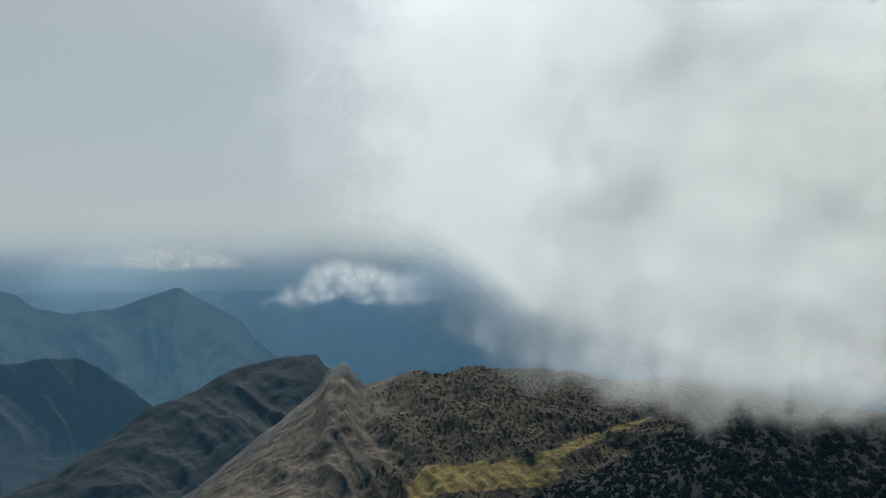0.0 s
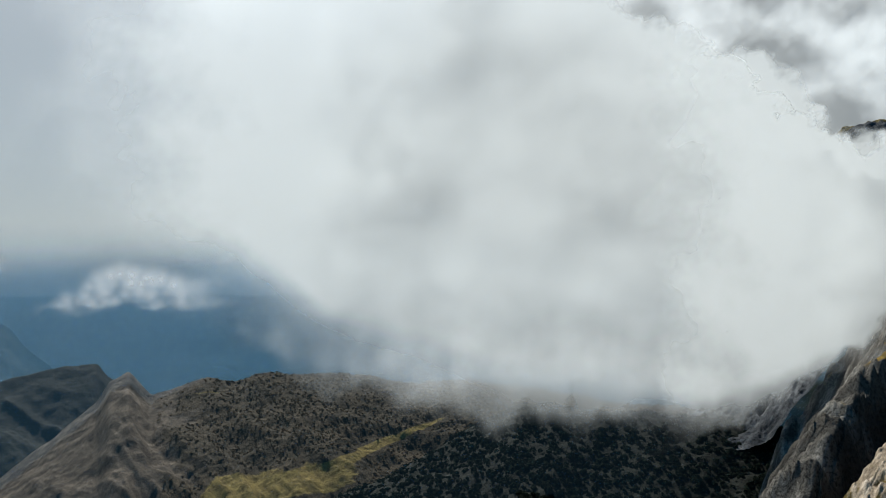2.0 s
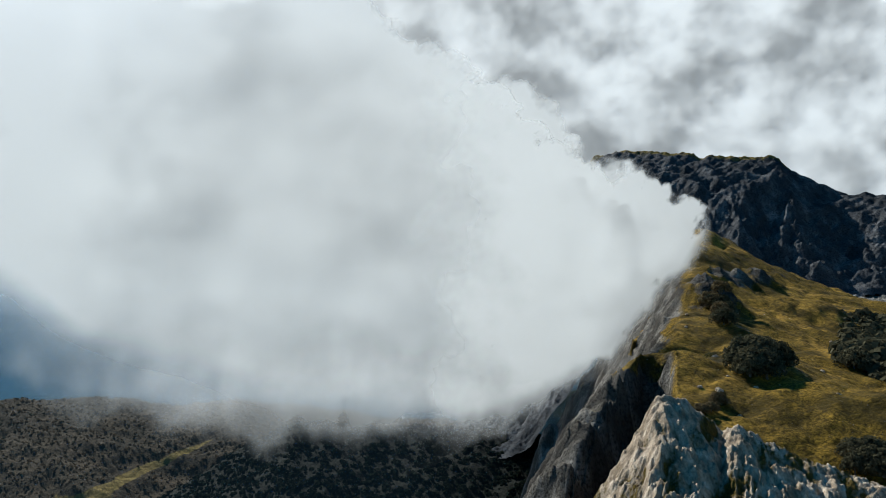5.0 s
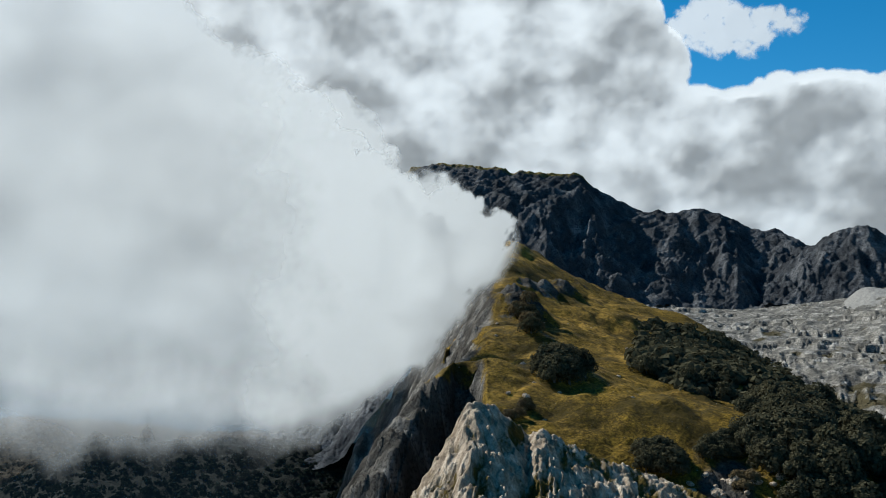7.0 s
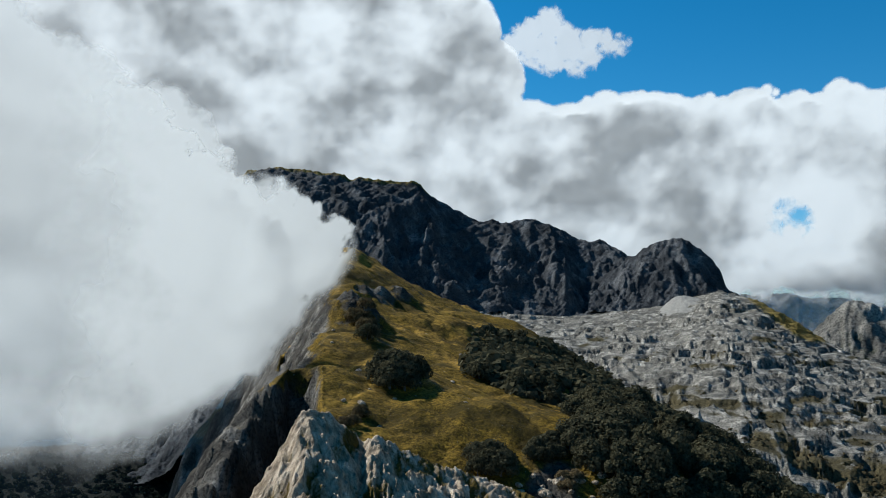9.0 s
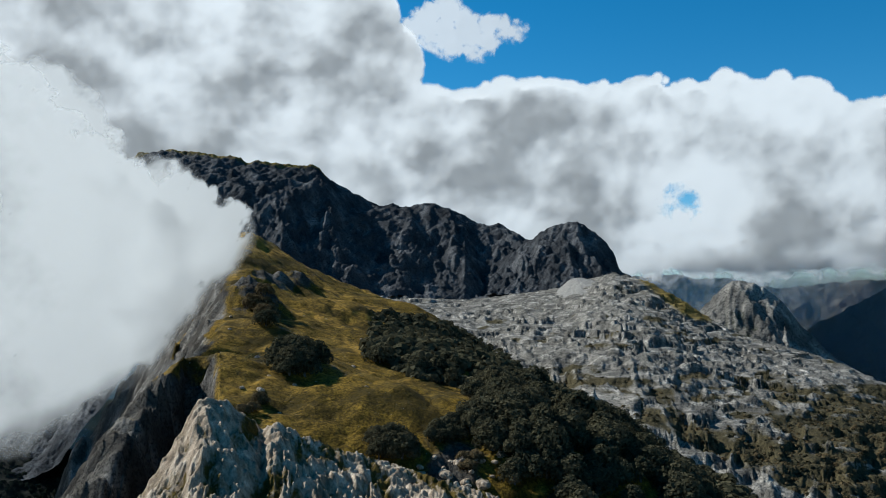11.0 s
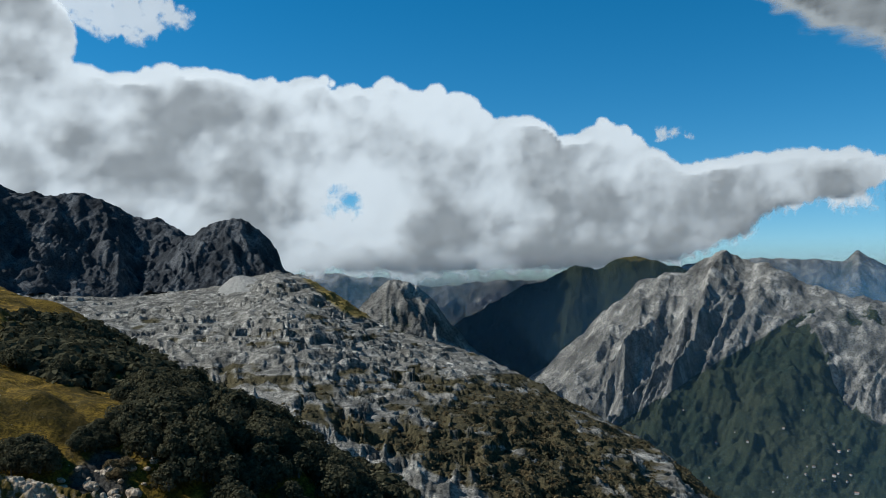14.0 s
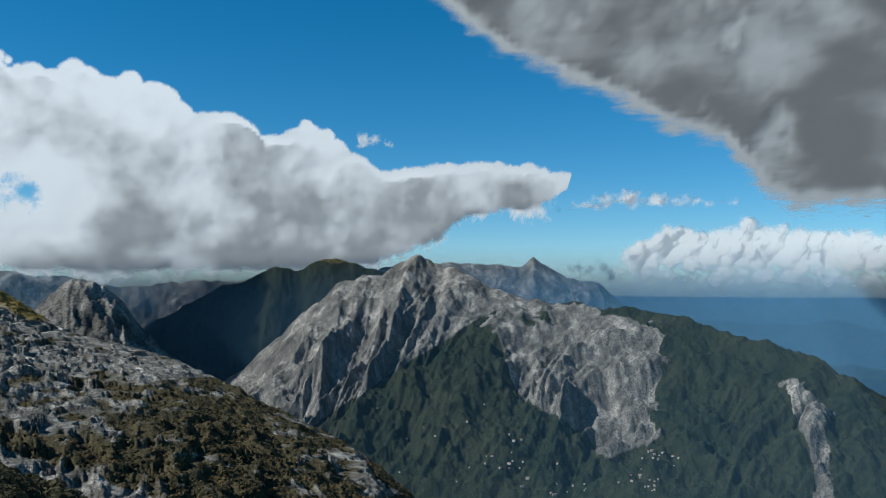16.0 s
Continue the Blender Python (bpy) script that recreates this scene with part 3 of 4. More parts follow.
# plant cover in the rib hollows also darkens the cracks
tagged(hill("limestone_crag", M_CRAG, [(35, -17, 62), (38, -13.2, 62), (39, -11.82, 62), (40.4, -9.74, 63), (41.4, -8.01, 64), (42.2, -6.7, 64), (42.7, -6.49, 64), (43.9, -6.79, 65), (45.4, -7.7, 66), (46.2, -8.5, 66), (46.7, -8.2, 65), (47.3, -8.25, 65), (49.1, -9.14, 66), (51, -9.85, 67), (53.9, -10.7, 68), (56.2, -11.4, 68), (58, -12, 66), (61.6, -13, 66), (66, -15, 66)],
       flat(-33, 36, 30, 70), step_deg=0.055, rows=240, back=(9, 7), ribs=(2.3, 1.9), rough=(0.8, 0.5), octaves=6, keep=0.14, seed=41, soft=2, veg=lambda B, E, R, s, X, Y, f, rb: 0.3 - 1.3 * rb), "fluted pale limestone crag", "rock", kind="structure")


# ---- clouds: each a stack of thin veils of droplets, one behind another ----
def veil(name, mat, B, E, R, inside, label, kind, group, swell=0.0):
    tagged(grid_mesh(name, *polar(B, R * np.cos(np.radians(E)), R * np.sin(np.radians(E))), mat, {"inside": inside, "swell": swell}), label, kind, group, "stuff")


def heap(name, mat, top, base, distance, label, group, sizes=(2.2, 1.2, 0.6, 0.3), counts=(0, 500, 2200, 5000), step_deg=0.11, seed=1, crisp=0.14, misty=1.6, holes=(), rim=0.9, swell=0.7, blur=2, ends=(1.0, 1.0), strands=0.0, facing=None, deck=None, fray=0.0, thick=None):
    """A cumulus: large puffs between two lines of (bearing, angle), smaller ones sprouting from them, seen as one swelling front.
    crisp and misty: degrees over which the rim fades at the crown and at the base."""
    g = np.random.default_rng(seed)
    top, base = np.array(top, float), np.array(base, float)
    lo, hi = base[:, 1].min() - 1.5, top[:, 1].max() + 1.5
    b, e = np.arange(top[0, 0] - 2, top[-1, 0] + 2, step_deg), np.arange(lo, hi, step_deg)
    crown, foot = (lambda a: np.interp(a, top[:, 0], top[:, 1])), (lambda a: np.interp(a, base[:, 0], base[:, 1]))
    balls = []
    a = top[0, 0] + sizes[0] * 0.4
    while a < top[-1, 0]:
        up = crown(a)
        for level in np.arange(foot(a), up, sizes[0] * 0.75):
            r = min(sizes[0] * g.uniform(0.75, 1.3), max(0.3, (up - foot(a)) * 0.55))
            balls.append((a + g.normal(0, 0.3) * r, min(level + g.uniform(0, 0.4) * r, up - r), g.uniform(-0.4, 0.6) * r, r))
        a += sizes[0] * 0.55
    for a in np.arange(top[0, 0] + 0.3, top[-1, 0], sizes[2] * rim):
        r = sizes[2] * g.uniform(0.6, 1.7)
        balls.append((a, crown(a) - r * g.uniform(0.8, 1.15), g.uniform(-0.3, 0.5), r))
    for size, count in zip(sizes[1:], counts[1:]):
        parents = np.array([p for p in balls if p[3] > size * 1.15])
        weight = parents[:, 3] ** 2
        for k in g.choice(len(parents), count, p=weight / weight.sum()):
            pb, pe, ph, pr = parents[k]
            d = g.normal(size=3)
            d /= np.linalg.norm(d)
            d[2] = abs(d[2])
            r = size * g.uniform(0.6, 1.35)
            cb, ce, ch = pb + d[0] * pr * 0.9, pe + d[1] * pr * 0.9, ph + d[2] * pr * 0.85
            if ce + 0.6 * r < crown(cb) + 0.3 * size and ce - 0.5 * r > foot(cb) - 0.3 and top[0, 0] < cb < top[-1, 0]:
                balls.append((cb, ce, ch, r))
    H, inside = np.full((len(b), len(e)), -2.0), np.full((len(b), len(e)), -3.0)
    for cb, ce, ch, r in balls:
        w = r * 1.6
        i0, i1 = np.searchsorted(b, (cb - w, cb + w))
        j0, j1 = np.searchsorted(e, (ce - w, ce + w))
        d2 = (b[i0:i1, None] - cb) ** 2 + (e[None, j0:j1] - ce) ** 2
        inside[i0:i1, j0:j1] = np.maximum(inside[i0:i1, j0:j1], r - np.sqrt(d2))
        H[i0:i1, j0:j1] = np.maximum(H[i0:i1, j0:j1], np.where(d2 < r * r, ch + np.sqrt(np.clip(r * r - d2, 0, None)), -2.0))
    E, B = np.meshgrid(e, b)
    for hb, he, hr in holes:
        inside = inside - 1.7 * np.exp(-(np.hypot(B - hb, (E - he) * 1.4) * np.clip(1 + 0.8 * fbm(B / 1.3, E / 0.9, 4, seed + 60), 0.5, 1.8) / hr) ** 2)
    H = np.where(H < -1.5, -0.3, H) + 0.12 * fbm(B / 0.9, E / 0.9, 4, seed + 7)
    k = np.hanning(blur * 2 + 3)[1:-1]
    k /= k.sum()
    for axis in (0, 1):
        H = np.apply_along_axis(lambda q: np.convolve(np.pad(q, blur, mode="edge"), k, mode="valid"), axis, H)
    inside = inside + fray * fbm(B / 1.6, E / 1.6, 5, seed + 15, 0.6)
    fade = crisp + (misty - crisp) * step(max(2.6, misty * 1.3), 0.3, E - foot(B))
    for hb, he, hr in holes:  # thin vapour round a gap
        fade = fade + 2.2 * np.exp(-(np.hypot((B - hb) * 0.7, (E - he) * 1.2) / (2.0 * hr)) ** 2)
    inside = np.minimum(inside, (E - foot(B) - 0.4) * 1.2 + 0.5 * fbm(B / 1.5, E / 1.5, 4, seed + 9) + strands * fbm(B / 4.0, E / 14, 4, seed + 13))
    inside = np.minimum(inside, np.minimum((B - top[0, 0]) * ends[0], (top[-1, 0] - B) * ends[1]) + 2.5 * min(ends) * fbm(B / 4, E / 4, 4, seed + 11)) / fade
    H, swell = np.clip(H, -0.3, None), swell * H * math.radians(1) * distance
    R = distance - 0.03 * swell
    c = math.cos(radians(SUN_HEIGHT)) * np.cos(np.radians(B - SUN_BEARING))  # how squarely the sun stands behind the front
    if facing:  # the front is a wall square to this bearing
        R = R * np.cos(np.radians(top[0, 0] - facing)) / np.cos(np.radians(B - facing))
        c = math.cos(radians(SUN_HEIGHT)) * math.cos(radians(facing - SUN_BEARING)) + 0 * B
    if deck:  # a flat cloud base overhead
        R = np.minimum(R, deck / np.sin(np.radians(np.clip(E, 3, 90))))
        c = math.sin(radians(SUN_HEIGHT)) + 0 * B
    kind = "fog" if "fog" in name else "cloud"
    veil(name, mat, B, E, R, inside, label, kind, group, swell)
    if thick:  # hidden sheet added as the cloud's far side, whose thicker parts shade the front
        dense, share, push, patch = thick
        c = np.clip(c, 0.2, 0.95)
        lo_h, hi_h = np.percentile(H, (8, 97))
        full = 1.25 * ((H - lo_h) / (hi_h - lo_h) - 0.3) + 0.45 * fbm(B / patch, E / (patch * 0.75), 5, seed + 21, 0.55) + 0.35 * step(8, 0, E - foot(B))
        for hb, he, hr in holes:
            full = full - 1.3 * np.exp(-(np.hypot(B - hb, E - he) / (3.2 * hr)) ** 2)
        veil(name, dense, *(a[::2, ::2] for a in (B, E, R * (1 + push * c / np.sqrt(1 - c ** 2) / distance), np.minimum(np.clip(full, 0, 1) * share, inside - 1.1))), label, kind, group)


M_CLOUD = vapour("sunlit cumulus", (0.215, 0.227, 0.241), 0.99, 1.0, (0.0, 1.0), (2.0, 50.0))
# for the hidden rear sheets that cast soft shade on the cloud fronts
M_DENSE = vapour("hidden cloud shading sheet", (0.3, 0.306, 0.312), 0.93, 1.0, (0.0, 1.0), (0.3, 55.0))
# darker than the sunlit cumulus: the underside's shade is put into the colour
M_GREY = vapour("cloud with shade in its colour", (0.1, 0.106, 0.11), 0.98, 1.0, (0.0, 1.0), (2.0, 90.0))
M_SHRED = vapour("torn cumulus", (0.2, 0.21, 0.222), 0.85, 1.0, (0.0, 1.0), (3.0, 70.0))
M_SMALL = vapour("small cumulus", (0.24, 0.246, 0.254), 0.9, 1.0, (0.0, 1.0), (2.4, 80.0), shaped=0.7, fine=(10.0, 50.0))
M_SCRAP = vapour("torn cloud", (0.2, 0.206, 0.216), 0.5, 1.0, (0.0, 1.0), (0.9, 130.0))
M_OVERCAST = vapour("overcast", (0.1, 0.099, 0.099), 0.97, 5.0, (0.0, 1.0), (3.0, 700.0), 0.15)
M_ROLL = vapour("rolling fog", (0.182, 0.192, 0.2), 0.97, 1.0, (0.0, 1.0), (0.25, 60.0), 0.32)
# likewise for the fog: a hidden rear sheet that shades its front
M_THICK = vapour("hidden fog shading sheet", (0.24, 0.25, 0.257), 0.8, 1.0, (0.0, 1.0), (0.25, 40.0))
M_LOWFOG = vapour("shaded fog", (0.19, 0.2, 0.21), 0.62, 6.0, (0.0, 45.0), (5.0, 70.0))

heap("cumulus_bank", M_CLOUD, [(12, 27), (43, 25), (50, 23), (53, 20.5), (54.6, 16.8), (56, 14.4), (57.2, 13.6), (59, 13.4), (61, 13.9), (63, 14.2), (65, 14.4), (67, 13.8), (70, 13.6), (72.4, 14.2), (74, 13.2), (75.4, 13.5), (76.4, 13.6), (78.2, 12.9), (79.2, 13.6), (81.3, 13.0), (82.4, 11.2), (83.4, 11.7), (85, 11.7), (86.4, 11.0), (87.6, 10.3), (88.8, 9.7), (90, 10.9), (91.4, 11.1), (92.8, 10.2), (94.2, 8.4), (96, 8.0), (98, 8.3), (99.6, 8.8), (101.4, 8.6), (103, 8.9), (105, 8.4), (107, 8.1), (109, 7.0)],
     [(12, -3.5), (66, -3.5), (69.5, 0.1), (90, 0.4), (93, 0.6), (96, 1.0), (99, 2.2), (101.5, 3.8), (109, 4.8)], 3980, "heaped white cumulus bank over the mountains", "cumulus bank", sizes=(2.4, 1.2, 0.6, 0.3), counts=(0, 640, 2200, 4200), step_deg=0.125, seed=71, holes=[(73.9, 5.9, 0.9)], crisp=0.26, misty=1.8, facing=55.0, thick=(M_DENSE, 0.72, 62.0, 4.5), strands=0.9)
heap("cumulus_wisp", M_SHRED, [(54.8, 17.4), (56.6, 18.6), (58.5, 20.0), (60.2, 18.6), (62, 18.4), (63.8, 17.4)], [(54.8, 16.2), (58, 15), (60.2, 14.6), (63.8, 16.4)], 4930, "torn white cloud scrap in the blue sky", "cumulus wisp", sizes=(0.9, 0.5, 0.3, 0.16), counts=(0, 40, 160, 260), step_deg=0.08, seed=72, crisp=0.5, misty=0.8)
heap("cumulus_wisp", M_SHRED, [(93.4, 10.4), (94.6, 10.7), (96.6, 9.8)], [(93.4, 9.5), (95, 9.4), (96.6, 9.3)], 4600, "torn white cloud scrap in the blue sky", "cumulus wisp", sizes=(0.5, 0.3, 0.18, 0.1), counts=(0, 20, 60, 80), step_deg=0.08, seed=79, crisp=0.35, misty=0.5, facing=60.0)
heap("grey_cloud", M_GREY, [(96, 34), (140, 34)], [(96, 22), (98.5, 19), (101.2, 16.6), (104.3, 14.6), (108, 13), (111.7, 11.4), (114.6, 9.7), (118, 8.6), (120.4, 5.6), (122, 4.4), (140, 4.0)], 4700, "grey cloud overhead, shade in its colour", "grey cloud", sizes=(3.6, 2.2, 1.2, 0.6), counts=(0, 160, 500, 900), step_deg=0.24, seed=73, crisp=1.2, misty=1.8, deck=330.0, thick=(M_DENSE, 0.95, 120.0, 6.0))
heap("low_cumulus", M_SMALL, [(107, 1.6), (109, 2.4), (111, 2.0), (113, 3.6), (115, 4.6), (117, 4.0), (119, 4.6), (122, 4.2), (127, 3.8), (140, 3.4)], [(107, 0.9), (112, 0.3), (120, -0.2), (140, -0.2)], 4600, "low bright cumulus over the plain", "low cumulus", sizes=(0.9, 0.6, 0.32, 0.16), counts=(0, 120, 420, 900), step_deg=0.09, seed=74, crisp=0.5, misty=1.8)
heap("low_cumulus", M_SMALL, [(107.5, 5.6), (110, 6.4), (112.5, 6.9), (114.8, 6.3), (117, 6.2), (120, 5.8)], [(107.5, 5.1), (112, 5.0), (120, 5.2)], 4620, "low bright cumulus over the plain", "low cumulus", sizes=(0.6, 0.4, 0.22, 0.12), counts=(0, 60, 180, 260), step_deg=0.09, seed=77, crisp=0.3, misty=0.9)
_E, _B = np.meshgrid(np.arange(-6, 26, 0.5), np.arange(-70, 34, 0.5))
_i = np.minimum(np.minimum(23 - _E, (_E + 4.5) * 1.2), np.minimum(_B + 70, 32 - _B) / 4) + 1.5 * fbm(_B / 9, _E / 6, 4, 75)
veil("overcast", M_OVERCAST, _B, _E, 4750 + 0 * _B, _i, "grey overcast veil", "cloud", "overcast")
M_MURK = vapour("grey shred", (0.1, 0.102, 0.106), 0.75, 1.0, (0.0, 1.0), (0.9, 220.0))
heap("cloud_scrap", M_SCRAP, [(-13, -1.7), (-10.5, -1.2), (-9, -0.2), (-8, 1.0), (-6.8, 1.2), (-5.4, 0.9), (-3, 0.4), (1, 0.0)], [(-13, -2.8), (-9, -2.8), (-6, -2.6), (1, -2.4)], 1310, "small white cloud scrap over the ridge", "cloud scrap", sizes=(0.9, 0.55, 0.3, 0.16), counts=(0, 40, 40, 20), step_deg=0.1, seed=76, crisp=1.3, misty=1.6, ends=(0.5, 0.2), swell=0.35, blur=5)
heap("cloud_shred", M_MURK, [(-26, 0.9), (-22, 1.3), (-18, 2.0), (-14.5, 1.7), (-12, 0.8)], [(-26, -0.2), (-18, -0.6), (-12, -0.2)], 2200, "grey cloud shred above the pointed mountain", "cloud shred", sizes=(0.9, 0.55, 0.3, 0.16), counts=(0, 40, 100, 120), step_deg=0.12, seed=77, crisp=0.8, misty=1.0, ends=(0.3, 0.3))

# the fog that climbs the ridge
_rim = np.array([(-12, 22), (-7.4, 27), (-6.3, 32), (-4.7, 38.4), (-1.4, 39.9), (-0.3, 43.4), (1.9, 45.2), (4.4, 45.0), (6.2, 43.2), (7.0, 39.2), (9, 35), (10.5, 33), (12, 30.5), (14, 27), (20, 21), (30, 14)], float)
for _k, (_d, _top) in enumerate(((118, -3), (160, -2), (270, 0))):
    _E, _B = np.meshgrid(np.arange(-14, 27, 0.3), np.arange(-30, 48, 0.3))
    _w = fbm(_B / 8 + _k * 0.37, _E / 8 - _k * 0.23, 4, 80, 0.55)
    _strand = fbm(_B / 1.6 + _k * 1.7, _E / 7, 3, 81, 0.6)
    _edge = np.interp(_E, *_rim.T) + np.interp(_E, [-12, -6, -3], [8, 5, 0]) * (1.0 if _d > 200 else 0.6)
    _right = (_edge - _B - (2.5 if _k == 4 else 0.0)) / 1.2 + 2.8 * fbm(_B / 2.6 + _k, _E / 2.6, 4, 85)
    _low = (_E + (0.8 if _d > 200 else 0.0) - np.interp(_B, [-30, -10, 0, 6, 12, 26, 40], [3, 1.5, -4.5, -7.6, -8.7, -8.9, -9.8])) / 1.5
    _inside = np.minimum(np.minimum(_right, _low), np.minimum((_top - _E) / 2.5, (_B + 14) / 6)) + 1.3 * _w + 0.5 * _strand * step(0, -6, _E)
    veil("fog_veil", M_LOWFOG, _B, _E, _d * (1 + 0.03 * fbm(_B / 25, _E / 25, 2, 82 + _k)), _inside, "white fog drifting up the ridge", "fog", "fog bank")

FOG_TOP = [(26, 17), (30.5, 13.6), (33.6, 11.2), (36, 9.6), (38.2, 8.7), (40.4, 8.2), (42.4, 7), (43.9, 5.6), (46, 3.2)]
FOG_FOOT = [(33, -8.5), (36, -6.5), (39.4, -4.5), (41, -1.6), (42.5, 0.4), (44, 1.6), (46, 3.0)]
heap("fog_veil", M_ROLL, [(-14, 21), (14, 21), (18, 20.5), (22, 19)] + FOG_TOP, [(-14, -1.5), (0, -4.3), (6, -8.3), (12, -9.4), (18, -10.8), (28, -10.6)] + FOG_FOOT, 420, "white fog drifting up the ridge", "fog bank",
     sizes=(5.0, 2.6, 1.3, 0.7), counts=(0, 160, 300, 400), step_deg=0.24, seed=83, crisp=0.9, misty=6.0, blur=6, ends=(0.06, 0.8), strands=1.3, fray=0.5, thick=(M_THICK, 0.5, 25.0, 12.0))
heap("fog_veil", M_ROLL, FOG_TOP, [(26, -12)] + [(b, e - 1.2) for b, e in FOG_FOOT], 140, "white fog drifting up the ridge", "fog bank", sizes=(2.6, 1.6, 0.9, 0.5), counts=(0, 120, 300, 400), step_deg=0.14, seed=84, crisp=0.8, misty=2.6, blur=5, ends=(0.1, 0.8), strands=1.0, fray=0.9, thick=(M_THICK, 0.45, 8.0, 5.0))

# thin sheets coloured blue that stand in for the air's haze over long distances
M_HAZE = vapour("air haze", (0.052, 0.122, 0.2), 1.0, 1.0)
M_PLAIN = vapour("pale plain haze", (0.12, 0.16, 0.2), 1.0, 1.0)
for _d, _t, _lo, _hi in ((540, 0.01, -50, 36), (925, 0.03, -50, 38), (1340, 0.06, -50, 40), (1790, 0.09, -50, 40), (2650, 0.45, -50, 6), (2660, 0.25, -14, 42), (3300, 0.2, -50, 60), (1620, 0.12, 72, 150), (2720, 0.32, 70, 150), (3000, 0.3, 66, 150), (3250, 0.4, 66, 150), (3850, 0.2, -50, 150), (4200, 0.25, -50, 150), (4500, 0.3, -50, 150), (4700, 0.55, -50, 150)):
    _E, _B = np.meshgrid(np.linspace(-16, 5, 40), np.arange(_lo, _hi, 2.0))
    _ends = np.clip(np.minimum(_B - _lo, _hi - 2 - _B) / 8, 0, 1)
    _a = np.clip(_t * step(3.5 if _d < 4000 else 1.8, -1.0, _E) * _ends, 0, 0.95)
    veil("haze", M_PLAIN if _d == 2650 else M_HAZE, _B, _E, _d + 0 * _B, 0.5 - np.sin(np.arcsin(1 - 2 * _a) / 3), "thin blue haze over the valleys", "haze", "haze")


# ---- trees, shrubs and rocks ----
def bark(name, a, b):
    m, t, out = material(name)
    col = ramp(t, noise_tex(t, 6, 5, 0.6, place(t, 1, 1, 0.2)), [(0.35, a), (0.65, b)])
    t.links.new(node(t, "ShaderNodeBsdfPrincipled", Base_Color=col, Roughness=0.9).outputs[0], out.inputs[0])
    return m


def foliage(name, dark, light):
    m, t, out = material(name)
    geo, info = t.nodes.new("ShaderNodeNewGeometry"), t.nodes.new("ShaderNodeObjectInfo")
    f = math_node(t, "ADD", math_node(t, "MULTIPLY", geo.outputs["Random Per Island"], 0.65), math_node(t, "MULTIPLY", info.outputs["Random"], 0.35))
    col = ramp(t, f, [(0.1, dark), (0.9, light)])
    d = node(t, "ShaderNodeBsdfDiffuse", Color=col)
    tr = node(t, "ShaderNodeBsdfTranslucent", Color=col)
    t.links.new(node(t, "ShaderNodeMixShader", i0=0.25, i1=d.outputs[0], i2=tr.outputs[0]).outputs[0], out.inputs[0])
    return m


M_BARK = bark("beech bark", (0.05, 0.045, 0.04), (0.12, 0.11, 0.10))
M_LEAF = foliage("dark beech leaves", (0.03, 0.031, 0.019), (0.092, 0.083, 0.049))
M_BROWN = foliage("bare brown twigs", (0.03, 0.023, 0.015), (0.12, 0.09, 0.055))
M_SCRUB = foliage("brown scrub leaves", (0.034, 0.032, 0.019), (0.095, 0.084, 0.048))
# leaves coloured dark in place of the cloud's shade
M_SHADE = foliage("wood leaves with shade in their colour", (0.006, 0.009, 0.007), (0.016, 0.02, 0.014))
M_RUSSET = foliage("russet scrub leaves", (0.075, 0.057, 0.03), (0.15, 0.112, 0.06))


def part(name, bm, mat, parent, label=""):
    me = bpy.data.meshes.new(name)
    bm.to_mesh(me)
    bm.free()
    me.materials.append(mat)
    ob = new(name, me)
    ob.parent = parent
    return tagged(ob, label)


def loose_mesh(name, verts, faces, mat, smooth=False):
    me = bpy.data.meshes.new(name)
    me.from_pydata([tuple(v) for v in verts], [], [tuple(f) for f in faces])
    me.materials.append(mat)
    if smooth:
        me.polygons.foreach_set("use_smooth", np.ones(len(me.polygons), bool))
    return new(name, me)


def leaf_clumps(rng, centres, radii, per, size):
    """Small folded leaf sprays on the shells of several lumps."""
    verts, faces = [], []
    for c, r in zip(centres, radii):
        n = rng.normal(size=(per, 3))
        n /= np.linalg.norm(n, axis=1)[:, None]
        n[:, 2] = np.where(n[:, 2] < -0.5, -n[:, 2], n[:, 2])
        p = c + n * (r * rng.uniform(0.72, 1.06, (per, 1)))
        for q, d in zip(p, n):
            a = np.cross(d, rng.normal(size=3))
            a /= np.linalg.norm(a) + 1e-6
            b = np.cross(d, a) + d * rng.uniform(-0.7, 0.7)
            s = size * rng.uniform(0.6, 1.25)
            k = len(verts)
            verts += [q - a * s, q - b * s * 0.7 + d * s * 0.2, q + a * s, q + b * s * 0.7 - d * s * 0.15]
            faces.append((k, k + 1, k + 2, k + 3))
    return verts, faces


